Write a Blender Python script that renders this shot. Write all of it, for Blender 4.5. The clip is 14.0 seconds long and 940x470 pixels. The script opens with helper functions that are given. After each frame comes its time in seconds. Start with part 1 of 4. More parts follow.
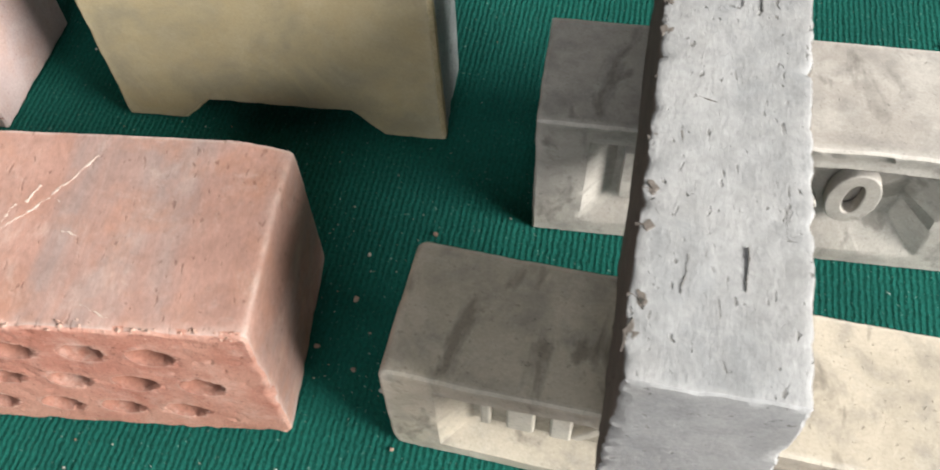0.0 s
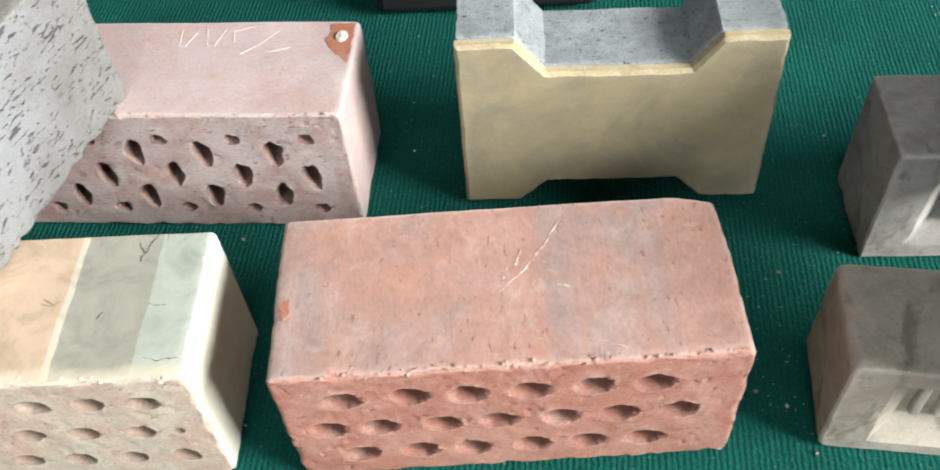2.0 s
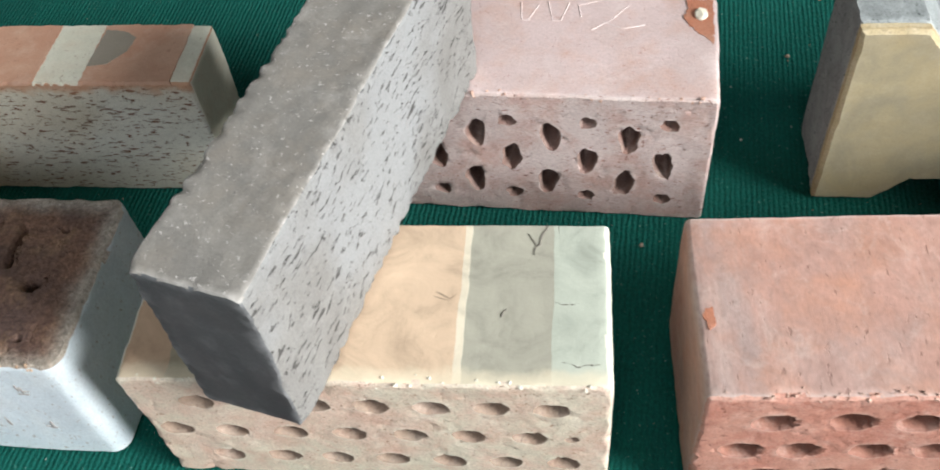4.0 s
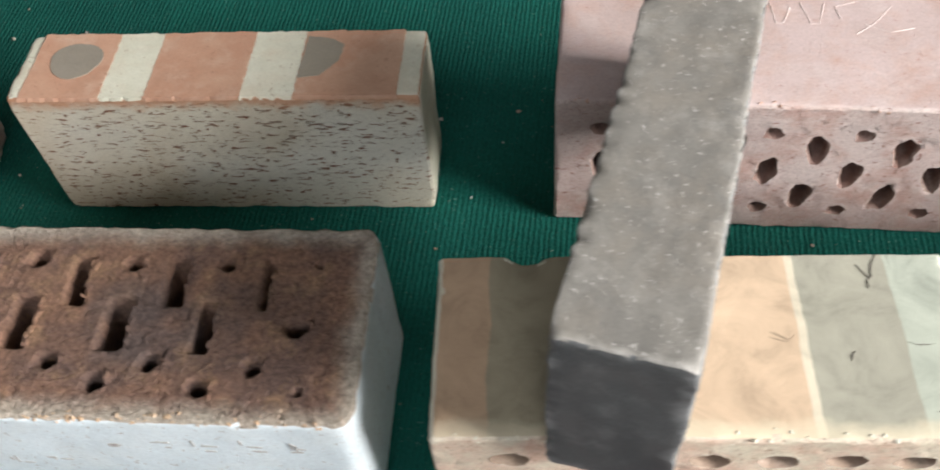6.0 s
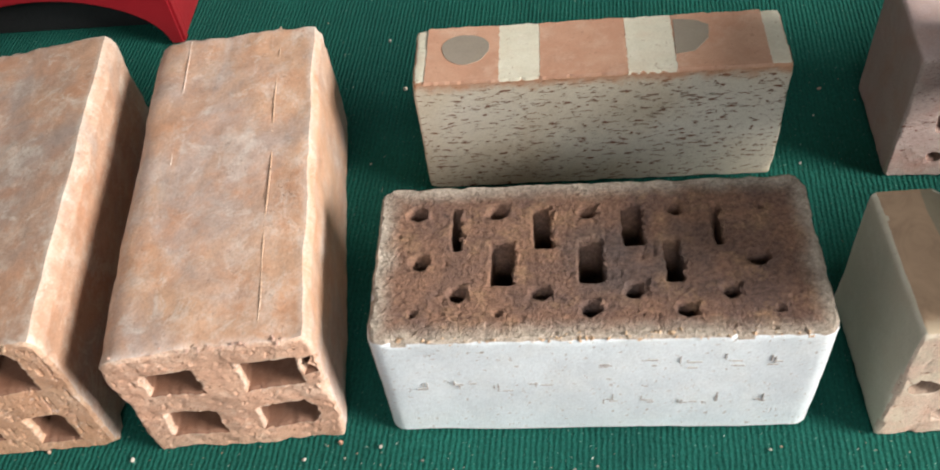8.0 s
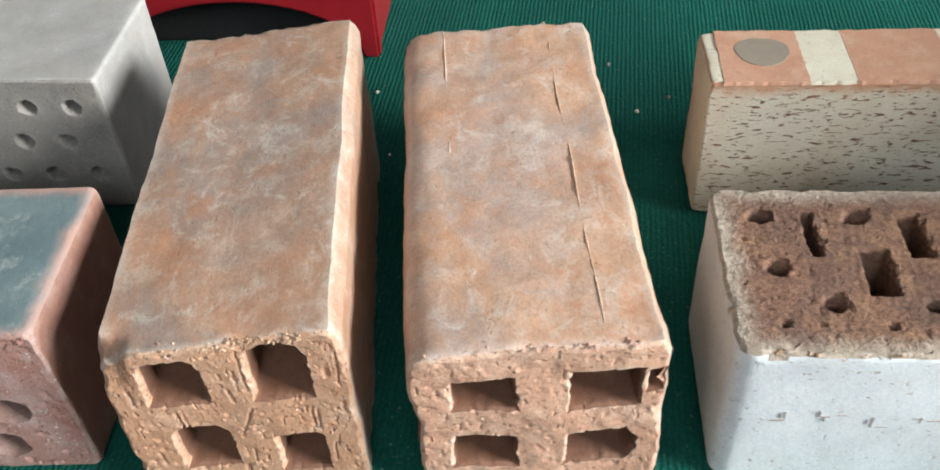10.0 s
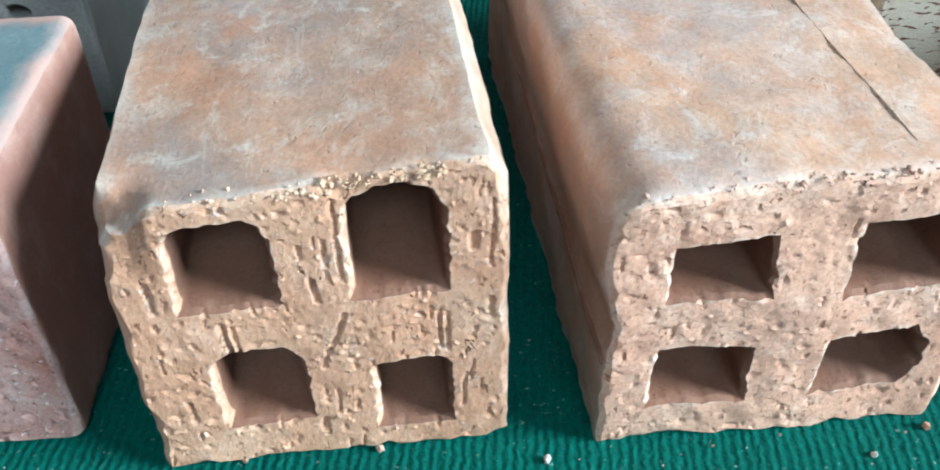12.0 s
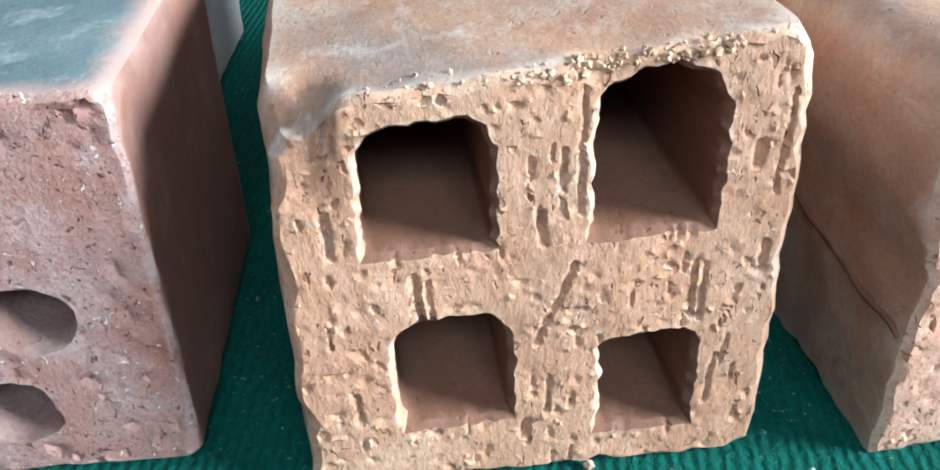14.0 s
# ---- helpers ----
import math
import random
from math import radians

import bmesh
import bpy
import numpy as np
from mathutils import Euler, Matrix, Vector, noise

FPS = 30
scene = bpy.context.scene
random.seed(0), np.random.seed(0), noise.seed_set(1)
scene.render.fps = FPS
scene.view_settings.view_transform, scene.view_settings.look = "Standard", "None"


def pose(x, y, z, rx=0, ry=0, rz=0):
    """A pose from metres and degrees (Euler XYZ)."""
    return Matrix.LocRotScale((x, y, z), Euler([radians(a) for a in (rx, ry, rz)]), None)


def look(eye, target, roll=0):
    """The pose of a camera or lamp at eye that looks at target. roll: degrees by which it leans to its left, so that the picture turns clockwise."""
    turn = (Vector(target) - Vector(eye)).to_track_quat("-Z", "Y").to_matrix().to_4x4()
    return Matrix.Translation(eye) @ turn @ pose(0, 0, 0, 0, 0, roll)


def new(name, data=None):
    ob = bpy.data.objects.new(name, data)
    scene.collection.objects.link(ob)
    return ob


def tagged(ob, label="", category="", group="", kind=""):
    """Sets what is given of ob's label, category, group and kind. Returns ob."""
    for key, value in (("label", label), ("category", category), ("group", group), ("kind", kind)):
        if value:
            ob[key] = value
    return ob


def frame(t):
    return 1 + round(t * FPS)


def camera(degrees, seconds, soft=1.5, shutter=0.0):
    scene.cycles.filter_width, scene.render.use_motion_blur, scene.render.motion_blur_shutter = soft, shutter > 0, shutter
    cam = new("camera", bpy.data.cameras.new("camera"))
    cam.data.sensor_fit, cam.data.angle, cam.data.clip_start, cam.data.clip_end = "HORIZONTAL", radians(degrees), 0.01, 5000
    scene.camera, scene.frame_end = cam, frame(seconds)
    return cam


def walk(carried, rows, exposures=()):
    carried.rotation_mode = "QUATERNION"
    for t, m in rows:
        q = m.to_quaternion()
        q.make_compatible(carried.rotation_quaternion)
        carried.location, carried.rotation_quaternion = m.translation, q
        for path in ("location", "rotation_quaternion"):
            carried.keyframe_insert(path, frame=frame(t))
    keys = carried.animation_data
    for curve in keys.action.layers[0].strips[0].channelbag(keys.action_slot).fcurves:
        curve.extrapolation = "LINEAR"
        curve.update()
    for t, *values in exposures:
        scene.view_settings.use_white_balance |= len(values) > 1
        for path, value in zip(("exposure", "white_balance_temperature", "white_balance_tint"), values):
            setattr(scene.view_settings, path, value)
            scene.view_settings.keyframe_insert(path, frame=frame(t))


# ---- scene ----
cam = camera(53.5, 14.0, soft=1.8, shutter=0.3)
METRES, EYE, TILT, LEAN, TURN = 1.42, 0.437, -57.0, 1.6, 7.0
ROWS = [
    (0.0, 0.0, 0.0, 0.0, 0.0, 0.0, -0.0),
    (0.5, -0.0388, -0.0056, 0.0125, -1.71, 0.54, 0.72),
    (1.0, -0.0941, -0.0392, 0.0006, -0.66, 2.82, 2.97),
    (1.5, -0.1369, -0.0502, -0.0138, -1.61, 5.77, 4.9),
    (2.0, -0.1702, -0.0481, -0.0157, -1.99, 6.54, 6.26),
    (2.5, -0.2066, -0.0462, -0.0186, -0.03, 6.78, 4.06),
    (5.0, -0.3294, 0.0014, 0.0273, 2.18, 4.18, 2.64),
    (5.5, -0.3525, 0.0071, 0.0324, 1.31, 4.33, 1.75),
    (6.0, -0.4077, 0.0102, 0.0354, -0.35, 3.72, 4.38),
    (6.5, -0.4697, 0.0072, 0.0359, -1.62, 3.89, 5.93),
    (7.0, -0.5124, -0.0103, 0.0254, -0.24, 4.79, 5.79),
    (7.5, -0.5473, -0.0226, 0.0195, -0.07, 6.25, 6.78),
    (8.0, -0.5747, -0.0279, 0.0084, 0.15, 6.79, 6.65),
    (8.5, -0.6028, -0.0302, -0.0056, 0.02, 6.93, 6.42),
    (9.0, -0.6383, -0.0266, -0.0075, 1.42, 8.68, 2.34),
    (11.5, -0.7527, 0.1504, -0.0278, -5.37, 16.83, 6.93),
    (12.0, -0.7602, 0.1591, -0.0328, -4.64, 16.7, 6.58),
    (12.5, -0.7802, 0.1616, -0.0355, -4.32, 17.0, 6.51),
    (13.0, -0.7921, 0.187, -0.0397, -4.59, 20.16, 7.35),
    (13.5, -0.7962, 0.2112, -0.0426, -4.45, 23.04, 6.49),
    (14.0, -0.7981, 0.2153, -0.0417, -4.2, 23.52, 7.11),
]
walk(cam, [(t, pose(0, 0, EYE, TILT, LEAN, TURN) @ pose(METRES * x, METRES * y, METRES * z, 90 + pitch, roll, yaw)) for t, x, y, z, yaw, pitch, roll in ROWS],
     [(0.0, -0.02, 6600, 10), (0.5, 0.25, 6600, 10), (1.5, 0.12, 6300, 9), (2.5, 0.05, 6250, 8), (5.5, -0.04, 6300, 9), (6.6, 0.16, 6800, 12), (7.5, 0.18, 6880, 13), (9.0, 0.08, 6980, 13), (11.5, 0.55, 5480, 0), (12.5, 0.65, 5400, -1), (14.0, 0.72, 5680, 5)])

# ---------------------------------------------------------------- world and light
FLOOR = -0.78
world = bpy.data.worlds.new("sky")
scene.world = world
world.use_nodes = True
wn = world.node_tree
sky = wn.nodes.new("ShaderNodeTexSky")
sky.sky_type, sky.sun_disc = "NISHITA", False
sky.sun_elevation, sky.sun_rotation = radians(50), radians(120)
wn.links.new(sky.outputs[0], wn.nodes["Background"].inputs[0])
wn.nodes["Background"].inputs[1].default_value = 0.1


def area_lamp(name, m, sx, sy, watts, colour):
    lamp = bpy.data.lights.new(name, "AREA")
    lamp.shape, lamp.size, lamp.size_y, lamp.energy, lamp.color = "RECTANGLE", sx, sy, watts, colour
    ob = new(name, lamp)
    ob.matrix_world = m
    return tagged(ob, "area lamp at an unseen opening, in place of daylight", "light", kind="structure")


# daylight through the wide window in the end wall, out of view
area_lamp("wide_window_daylight", look((3.17, -1.0, 1.95), (-0.5, 0.25, 0.0)), 1.7, 1.4, 450, (1.0, 0.985, 0.96))
# fill added behind the camera, in an unseen high window, for the front faces
area_lamp("front_fill", look((-0.5, -3.17, 2.75), (-0.5, 0, 0.1)), 2.3, 1.2, 72, (0.93, 0.97, 1.0))


# ---------------------------------------------------------------- materials
class Nodes:
    """A short way to write node materials, in object coordinates (metres)."""

    def __init__(self, name, rough=0.85, spec=0.3):
        self.mat = bpy.data.materials.new(name)
        self.mat.use_nodes = True
        self.t = self.mat.node_tree
        self.bsdf = self.t.nodes["Principled BSDF"]
        self.bsdf.inputs["Roughness"].default_value = rough
        self.bsdf.inputs["Specular IOR Level"].default_value = spec
        self.co = self.t.nodes.new("ShaderNodeTexCoord").outputs["Object"]

    def put(self, socket, v):
        if hasattr(v, "links"):
            self.t.links.new(v, socket)
        else:
            socket.default_value = v

    def scaled(self, s, shift=(0, 0, 0), turn=(0, 0, 0)):
        n = self.t.nodes.new("ShaderNodeMapping")
        self.put(n.inputs["Vector"], self.co)
        n.inputs["Scale"].default_value, n.inputs["Location"].default_value = s, shift
        n.inputs["Rotation"].default_value = [radians(a) for a in turn]
        return n.outputs[0]

    def noise(self, scale, detail=3.0, rough=0.55, co=None, warp=0.0):
        n = self.t.nodes.new("ShaderNodeTexNoise")
        self.put(n.inputs["Vector"], co or self.co)
        n.inputs["Scale"].default_value, n.inputs["Detail"].default_value = scale, detail
        n.inputs["Roughness"].default_value, n.inputs["Distortion"].default_value = rough, warp
        return n.outputs["Fac"]

    def voronoi(self, scale, co=None, feature="F1", out="Distance"):
        n = self.t.nodes.new("ShaderNodeTexVoronoi")
        n.feature = feature
        self.put(n.inputs["Vector"], co or self.co)
        n.inputs["Scale"].default_value = scale
        return n.outputs[out]

    def ramp(self, fac, stops, mode="LINEAR"):
        n = self.t.nodes.new("ShaderNodeValToRGB")
        n.color_ramp.interpolation = mode
        els = n.color_ramp.elements
        while len(els) < len(stops):
            els.new(0.5)
        for e, (p, c) in zip(els, stops):
            e.position, e.color = p, (c, c, c, 1) if isinstance(c, (int, float)) else (*c, 1)
        self.put(n.inputs[0], fac)
        return n.outputs[0]

    def mix(self, fac, a, b, mode="MIX"):
        n = self.t.nodes.new("ShaderNodeMix")
        n.data_type, n.blend_type = "RGBA", mode
        self.put(n.inputs[0], fac)
        self.put(n.inputs[6], (*a, 1) if isinstance(a, tuple) else a)
        self.put(n.inputs[7], (*b, 1) if isinstance(b, tuple) else b)
        return n.outputs[2]

    def math(self, op, a, b=0.0):
        n = self.t.nodes.new("ShaderNodeMath")
        n.operation = op
        self.put(n.inputs[0], a)
        self.put(n.inputs[1], b)
        return n.outputs[0]

    def axis(self, which):
        n = self.t.nodes.new("ShaderNodeSeparateXYZ")
        self.put(n.inputs[0], self.co)
        return n.outputs[which]

    def done(self, colour, height=None, depth=0.001, strength=1.0, rough=None):
        self.put(self.bsdf.inputs["Base Color"], (*colour, 1) if isinstance(colour, tuple) else colour)
        if rough is not None:
            self.put(self.bsdf.inputs["Roughness"], rough)
        if height is not None:
            n = self.t.nodes.new("ShaderNodeBump")
            n.inputs["Strength"].default_value, n.inputs["Distance"].default_value = strength, depth
            self.put(n.inputs["Height"], height)
            self.put(self.bsdf.inputs["Normal"], n.outputs[0])
        return self.mat


def clay(name, a, b, c, pale=(0.75, 0.68, 0.6), pale_amount=0.25, dark=(0.12, 0.05, 0.03), pits=0.5, rough=0.85, stretch=(1, 1, 1), relief=1.0, blotch=16, grain=1.0, wear=0.7, flecks=0.0, spec=0.3, smudge=0.0, drag=0.0):
    """Fired clay: wide blotches of two tones, a third tone in streaks, pale bloom, dark pits, fine grain."""
    n = Nodes(name, rough, spec)
    st = n.scaled(stretch)
    col = n.mix(n.ramp(n.noise(blotch, 5, 0.65, st, 0.6), [(0.42, 0.0), (0.58, 1.0)]), a, b)
    col = n.mix(n.ramp(n.noise(blotch * 2.7, 5, 0.65, n.scaled((1, 1, 1), (3.1, 0.7, 1.9)), 0.3), [(0.46, 0.0), (0.74, 0.85)]), col, c)
    bloom = n.ramp(n.noise(blotch * 3.2, 8, 0.78, n.scaled(stretch, (0.3, 5.2, 2.0)), 0.0), [(0.50, 0.0), (0.74, 1.0)])
    col = n.mix(n.math("MULTIPLY", bloom, pale_amount), col, pale)
    if drag:
        fine_mottle = n.ramp(n.noise(blotch * 6, 8, 0.78, n.scaled((1, 0.85, 1), (6, 2, 3)), 0.6), [(0.38, 0.84), (0.52, 1.0), (0.66, 1.13)])
        col = n.mix(0.8, col, fine_mottle, "MULTIPLY")
        lines = n.ramp(n.noise(260, 3, 0.6, n.scaled((1, 0.035, 1), (2, 0.3, 8))), [(0.66, 0.0), (0.76, drag * 0.5)])
        col = n.mix(lines, col, pale)
        chalk = n.ramp(n.noise(48, 8, 0.82, n.scaled((1, 0.8, 1), (4, 9, 1)), 0.9), [(0.535, 0.0), (0.64, drag)])
        col = n.mix(chalk, col, pale)
    if smudge:
        blot = n.ramp(n.noise(30, 4, 0.6, n.scaled((1.6, 0.8, 1), (1.3, 2.2, 0.4), (0, 0, 38)), 0.5), [(0.56, 0.0), (0.66, smudge)])
        col = n.mix(blot, col, dark)
    geo = n.t.nodes.new("ShaderNodeNewGeometry").outputs["Pointiness"]
    worn = n.math("MULTIPLY", n.ramp(geo, [(0.515, 0.0), (0.56, 1.0)]), n.ramp(n.noise(60, 4, 0.7), [(0.3, 0.1), (0.6, wear)]))
    col = n.mix(worn, col, pale)
    fine = n.noise(700, 4, 0.7, st)
    col = n.mix(grain, col, n.ramp(fine, [(0.25, 0.72), (0.5, 1.0), (0.78, 1.22)]), "MULTIPLY")
    pit = n.ramp(n.noise(380, 2, 0.5, st, 0.4), [(0.66, 0.0), (0.71, 1.0)])
    gouge = n.ramp(n.noise(150, 4, 0.7, n.scaled(stretch, (7, 1, 4)), 1.0), [(0.66, 0.0), (0.70, 1.0)])
    pit = n.math("MAXIMUM", pit, n.math("MULTIPLY", gouge, min(1.0, relief)))
    if relief > 1.0:
        small = n.ramp(n.noise(620, 3, 0.65, n.scaled(stretch, (1, 8, 6)), 0.8), [(0.61, 0.0), (0.65, 1.0)])
        patchy = n.ramp(n.noise(70, 3, 0.6, n.scaled((1, 1, 1), (5, 5, 5))), [(0.42, 0.1), (0.6, 1.0)])
        pit = n.math("MAXIMUM", pit, n.math("MULTIPLY", small, patchy))
    col = n.mix(n.math("MULTIPLY", pit, pits), col, dark)
    h = n.math("SUBTRACT", n.math("MULTIPLY", fine, 0.35), n.math("MULTIPLY", pit, 0.9 * pits))
    h = n.math("ADD", h, n.math("MULTIPLY", n.noise(120, 4, 0.6, st), 0.22))
    if flecks:
        fl = n.ramp(n.noise(430, 3, 0.6, n.scaled((1, 1, 1), (9, 2, 5)), 0.5), [(0.64, 0.0), (0.68, flecks)])
        col = n.mix(fl, col, (0.72, 0.68, 0.64))
        h = n.math("ADD", h, n.math("MULTIPLY", fl, 0.5))
    return n.done(col, h, 0.0011 * relief, 0.8)


def streaked(name, base, other, dark, stretch, amount, pale=None, rough=0.9, drip=None, share=0.655):
    """A wire-cut or sawn face: light body with small dark dashes that run one way."""
    n = Nodes(name, rough)
    st = n.scaled(stretch)
    col = n.mix(n.ramp(n.noise(22, 5, 0.65, None, 1.0), [(0.36, 0.0), (0.64, 1.0)]), base, other)
    if pale:
        col = n.mix(n.ramp(n.noise(9, 3, 0.5), [(0.48, 0.0), (0.62, 0.8)]), col, pale)
    fine = n.noise(900, 4, 0.7)
    col = n.mix(1.0, col, n.ramp(fine, [(0.25, 0.75), (0.5, 1.0), (0.8, 1.2)]), "MULTIPLY")
    dash = n.ramp(n.noise(1.0, 2, 0.5, st, 0.8), [(share, 0.0), (share + 0.035, 1.0)])
    col = n.mix(n.math("MULTIPLY", dash, amount), col, dark)
    soft = n.ramp(n.noise(2.1, 3, 0.6, st), [(0.6, 0.0), (0.8, 0.5)])
    col = n.mix(soft, col, n.mix(0.5, col, dark))
    if drip:
        col = n.mix(n.ramp(n.math("ADD", n.axis(2), n.math("MULTIPLY", n.math("SUBTRACT", n.noise(70, 5, 0.7), 0.5), 0.022)), [(0.0905, 0.0), (0.0975, 0.9)]), col, drip)
    h = n.math("SUBTRACT", n.math("MULTIPLY", n.noise(2.0, 4, 0.6, st), 0.6), dash)
    return n.done(col, h, 0.0012, 0.8)


MAT = {}
MAT["red_top"] = clay("smooth_red_brick", (0.47, 0.275, 0.22), (0.38, 0.275, 0.245), (0.49, 0.25, 0.17), (0.66, 0.56, 0.50), 0.3, pits=0.4, rough=0.62, stretch=(1, 0.35, 1), relief=0.45, blotch=11, grain=0.6, drag=0.22)
MAT["red_cut"] = clay("wire_cut_red_brick", (0.45, 0.20, 0.145), (0.52, 0.27, 0.20), (0.40, 0.16, 0.11), (0.66, 0.47, 0.39), 0.6, pits=0.55, relief=1.2)
MAT["hollow_top"] = clay("orange_clay_skin", (0.46, 0.285, 0.195), (0.35, 0.27, 0.23), (0.46, 0.235, 0.14), (0.64, 0.60, 0.53), 0.7, pits=0.2, rough=0.46, stretch=(1, 0.7, 1), relief=0.7, blotch=13, grain=0.7, spec=0.5, drag=0.5)
MAT["hollow_top_pale"] = clay("pale_orange_clay_skin", (0.54, 0.34, 0.23), (0.46, 0.35, 0.30), (0.54, 0.285, 0.17), (0.69, 0.64, 0.58), 0.65, pits=0.2, rough=0.46, stretch=(1, 0.7, 1), relief=0.7, blotch=13, grain=0.7, spec=0.5, drag=0.5)
MAT["hollow_cut"] = clay("torn_orange_clay", (0.48, 0.285, 0.178), (0.43, 0.245, 0.15), (0.49, 0.325, 0.215), (0.62, 0.50, 0.40), 0.5, (0.22, 0.10, 0.05), 0.7, stretch=(1, 1, 0.5), relief=1.4, flecks=0.28)
MAT["hollow_cut_pale"] = clay("torn_pinkish_clay", (0.53, 0.33, 0.23), (0.49, 0.29, 0.20), (0.55, 0.36, 0.26), (0.70, 0.62, 0.52), 0.5, (0.25, 0.11, 0.05), 0.65, relief=1.4)
MAT["pink_top"] = clay("pink_clay_skin", (0.55, 0.43, 0.41), (0.51, 0.395, 0.37), (0.52, 0.34, 0.28), (0.68, 0.59, 0.56), 0.5, (0.3, 0.1, 0.06), 0.25, rough=0.75, relief=0.6, grain=0.6)
MAT["pink_cut"] = clay("pink_wire_cut_clay", (0.53, 0.43, 0.40), (0.47, 0.355, 0.325), (0.43, 0.25, 0.20), (0.66, 0.57, 0.53), 0.6, (0.22, 0.07, 0.05), 0.8, stretch=(0.6, 1, 1.3), relief=1.5)
MAT["cream_cut"] = clay("cream_pink_wire_cut_clay", (0.62, 0.47, 0.37), (0.60, 0.53, 0.41), (0.58, 0.37, 0.28), (0.76, 0.70, 0.58), 0.6, (0.32, 0.17, 0.11), 0.7, relief=1.3, blotch=22)
MAT["dark_red_cut"] = clay("plum_red_wire_cut_clay", (0.335, 0.175, 0.14), (0.38, 0.245, 0.215), (0.31, 0.14, 0.105), (0.54, 0.47, 0.45), 0.7, (0.08, 0.03, 0.02), 0.6, relief=1.7, flecks=0.8)
MAT["dark_red_side"] = clay("plum_red_side", (0.27, 0.145, 0.11), (0.24, 0.128, 0.10), (0.27, 0.123, 0.083), (0.56, 0.42, 0.36), 0.3, pits=0.1, rough=0.7, relief=0.5, grain=0.4)
MAT["white_side"] = clay("white_fired_side", (0.69, 0.765, 0.80), (0.61, 0.68, 0.715), (0.68, 0.73, 0.74), (0.77, 0.82, 0.84), 0.5, (0.3, 0.22, 0.16), 0.65, rough=0.7, relief=0.7, grain=0.6)
MAT["grey_cast"] = clay("grey_cast_stone", (0.43, 0.40, 0.36), (0.36, 0.33, 0.295), (0.25, 0.235, 0.215), (0.6, 0.57, 0.52), 0.35, (0.13, 0.12, 0.105), 0.3, rough=0.75, relief=0.6, blotch=22, grain=0.5, smudge=0.6)
MAT["tan_cast"] = clay("sandy_cast_stone", (0.50, 0.44, 0.35), (0.43, 0.38, 0.30), (0.27, 0.245, 0.21), (0.64, 0.6, 0.52), 0.35, (0.15, 0.13, 0.105), 0.35, rough=0.75, relief=0.6, blotch=22, grain=0.5, smudge=0.65)
MAT["paver_face"] = clay("sand_yellow_paver_face", (0.43, 0.355, 0.215), (0.33, 0.285, 0.19), (0.42, 0.335, 0.19), (0.50, 0.43, 0.30), 0.45, (0.2, 0.16, 0.1), 0.1, rough=0.8, relief=0.3, grain=0.4)
MAT["paver_edge"] = clay("yellow_paver_edge", (0.52, 0.425, 0.25), (0.46, 0.365, 0.21), (0.43, 0.32, 0.18), (0.60, 0.52, 0.36), 0.4, (0.25, 0.2, 0.12), 0.4, rough=0.9)
MAT["paver_core"] = clay("porous_grey_concrete", (0.26, 0.28, 0.275), (0.33, 0.35, 0.345), (0.23, 0.245, 0.24), (0.44, 0.46, 0.455), 0.4, (0.05, 0.06, 0.06), 0.85, rough=0.95, relief=2.0, blotch=30)
MAT["bar_top"] = clay("grey_bar_top", (0.24, 0.224, 0.20), (0.20, 0.188, 0.17), (0.255, 0.225, 0.19), (0.55, 0.52, 0.48), 0.35, (0.1, 0.1, 0.1), 0.15, rough=0.7, relief=0.6, blotch=14, grain=0.5, flecks=0.5)
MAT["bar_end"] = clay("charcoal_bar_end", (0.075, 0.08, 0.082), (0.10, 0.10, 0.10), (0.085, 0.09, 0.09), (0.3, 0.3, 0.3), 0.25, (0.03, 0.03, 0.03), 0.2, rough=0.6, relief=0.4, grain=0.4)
MAT["bar_side"] = streaked("sawn_grey_side", (0.245, 0.237, 0.223), (0.195, 0.186, 0.174), (0.06, 0.056, 0.052), (620, 130, 430), 0.85, (0.285, 0.288, 0.288), share=0.615)
MAT["slab_top"] = clay("pale_grey_slab", (0.345, 0.345, 0.34), (0.30, 0.305, 0.305), (0.36, 0.355, 0.345), (0.46, 0.455, 0.45), 0.5, (0.12, 0.11, 0.10), 0.6, rough=0.75, stretch=(1, 0.4, 1), relief=0.9, blotch=14, grain=0.6, drag=0.3)
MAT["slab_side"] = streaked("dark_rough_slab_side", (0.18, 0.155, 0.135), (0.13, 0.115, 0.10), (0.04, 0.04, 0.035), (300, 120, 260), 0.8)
MAT["speckled"] = streaked("speckled_cream_side", (0.56, 0.515, 0.415), (0.49, 0.425, 0.325), (0.17, 0.07, 0.04), (150, 300, 560), 0.95, (0.56, 0.54, 0.47), drip=(0.46, 0.24, 0.14), share=0.6)
MAT["cream_glaze"] = clay("cream_slip", (0.64, 0.62, 0.50), (0.56, 0.54, 0.43), (0.60, 0.52, 0.40), (0.74, 0.72, 0.62), 0.6, (0.3, 0.2, 0.12), 0.5, rough=0.7, relief=0.4, grain=0.4, wear=0.0)
MAT["terracotta_glaze"] = clay("terracotta_slip", (0.49, 0.27, 0.18), (0.53, 0.325, 0.225), (0.43, 0.24, 0.16), (0.60, 0.44, 0.34), 0.6, (0.28, 0.14, 0.09), 0.4, rough=0.7, relief=0.4, grain=0.4, wear=0.0)
# bores darker than the faces: shade inside the holes put into the colour
MAT["red_hole"] = clay("shaded_red_bore", (0.27, 0.12, 0.085), (0.30, 0.14, 0.10), (0.23, 0.095, 0.065), pits=0.3, wear=0.0)
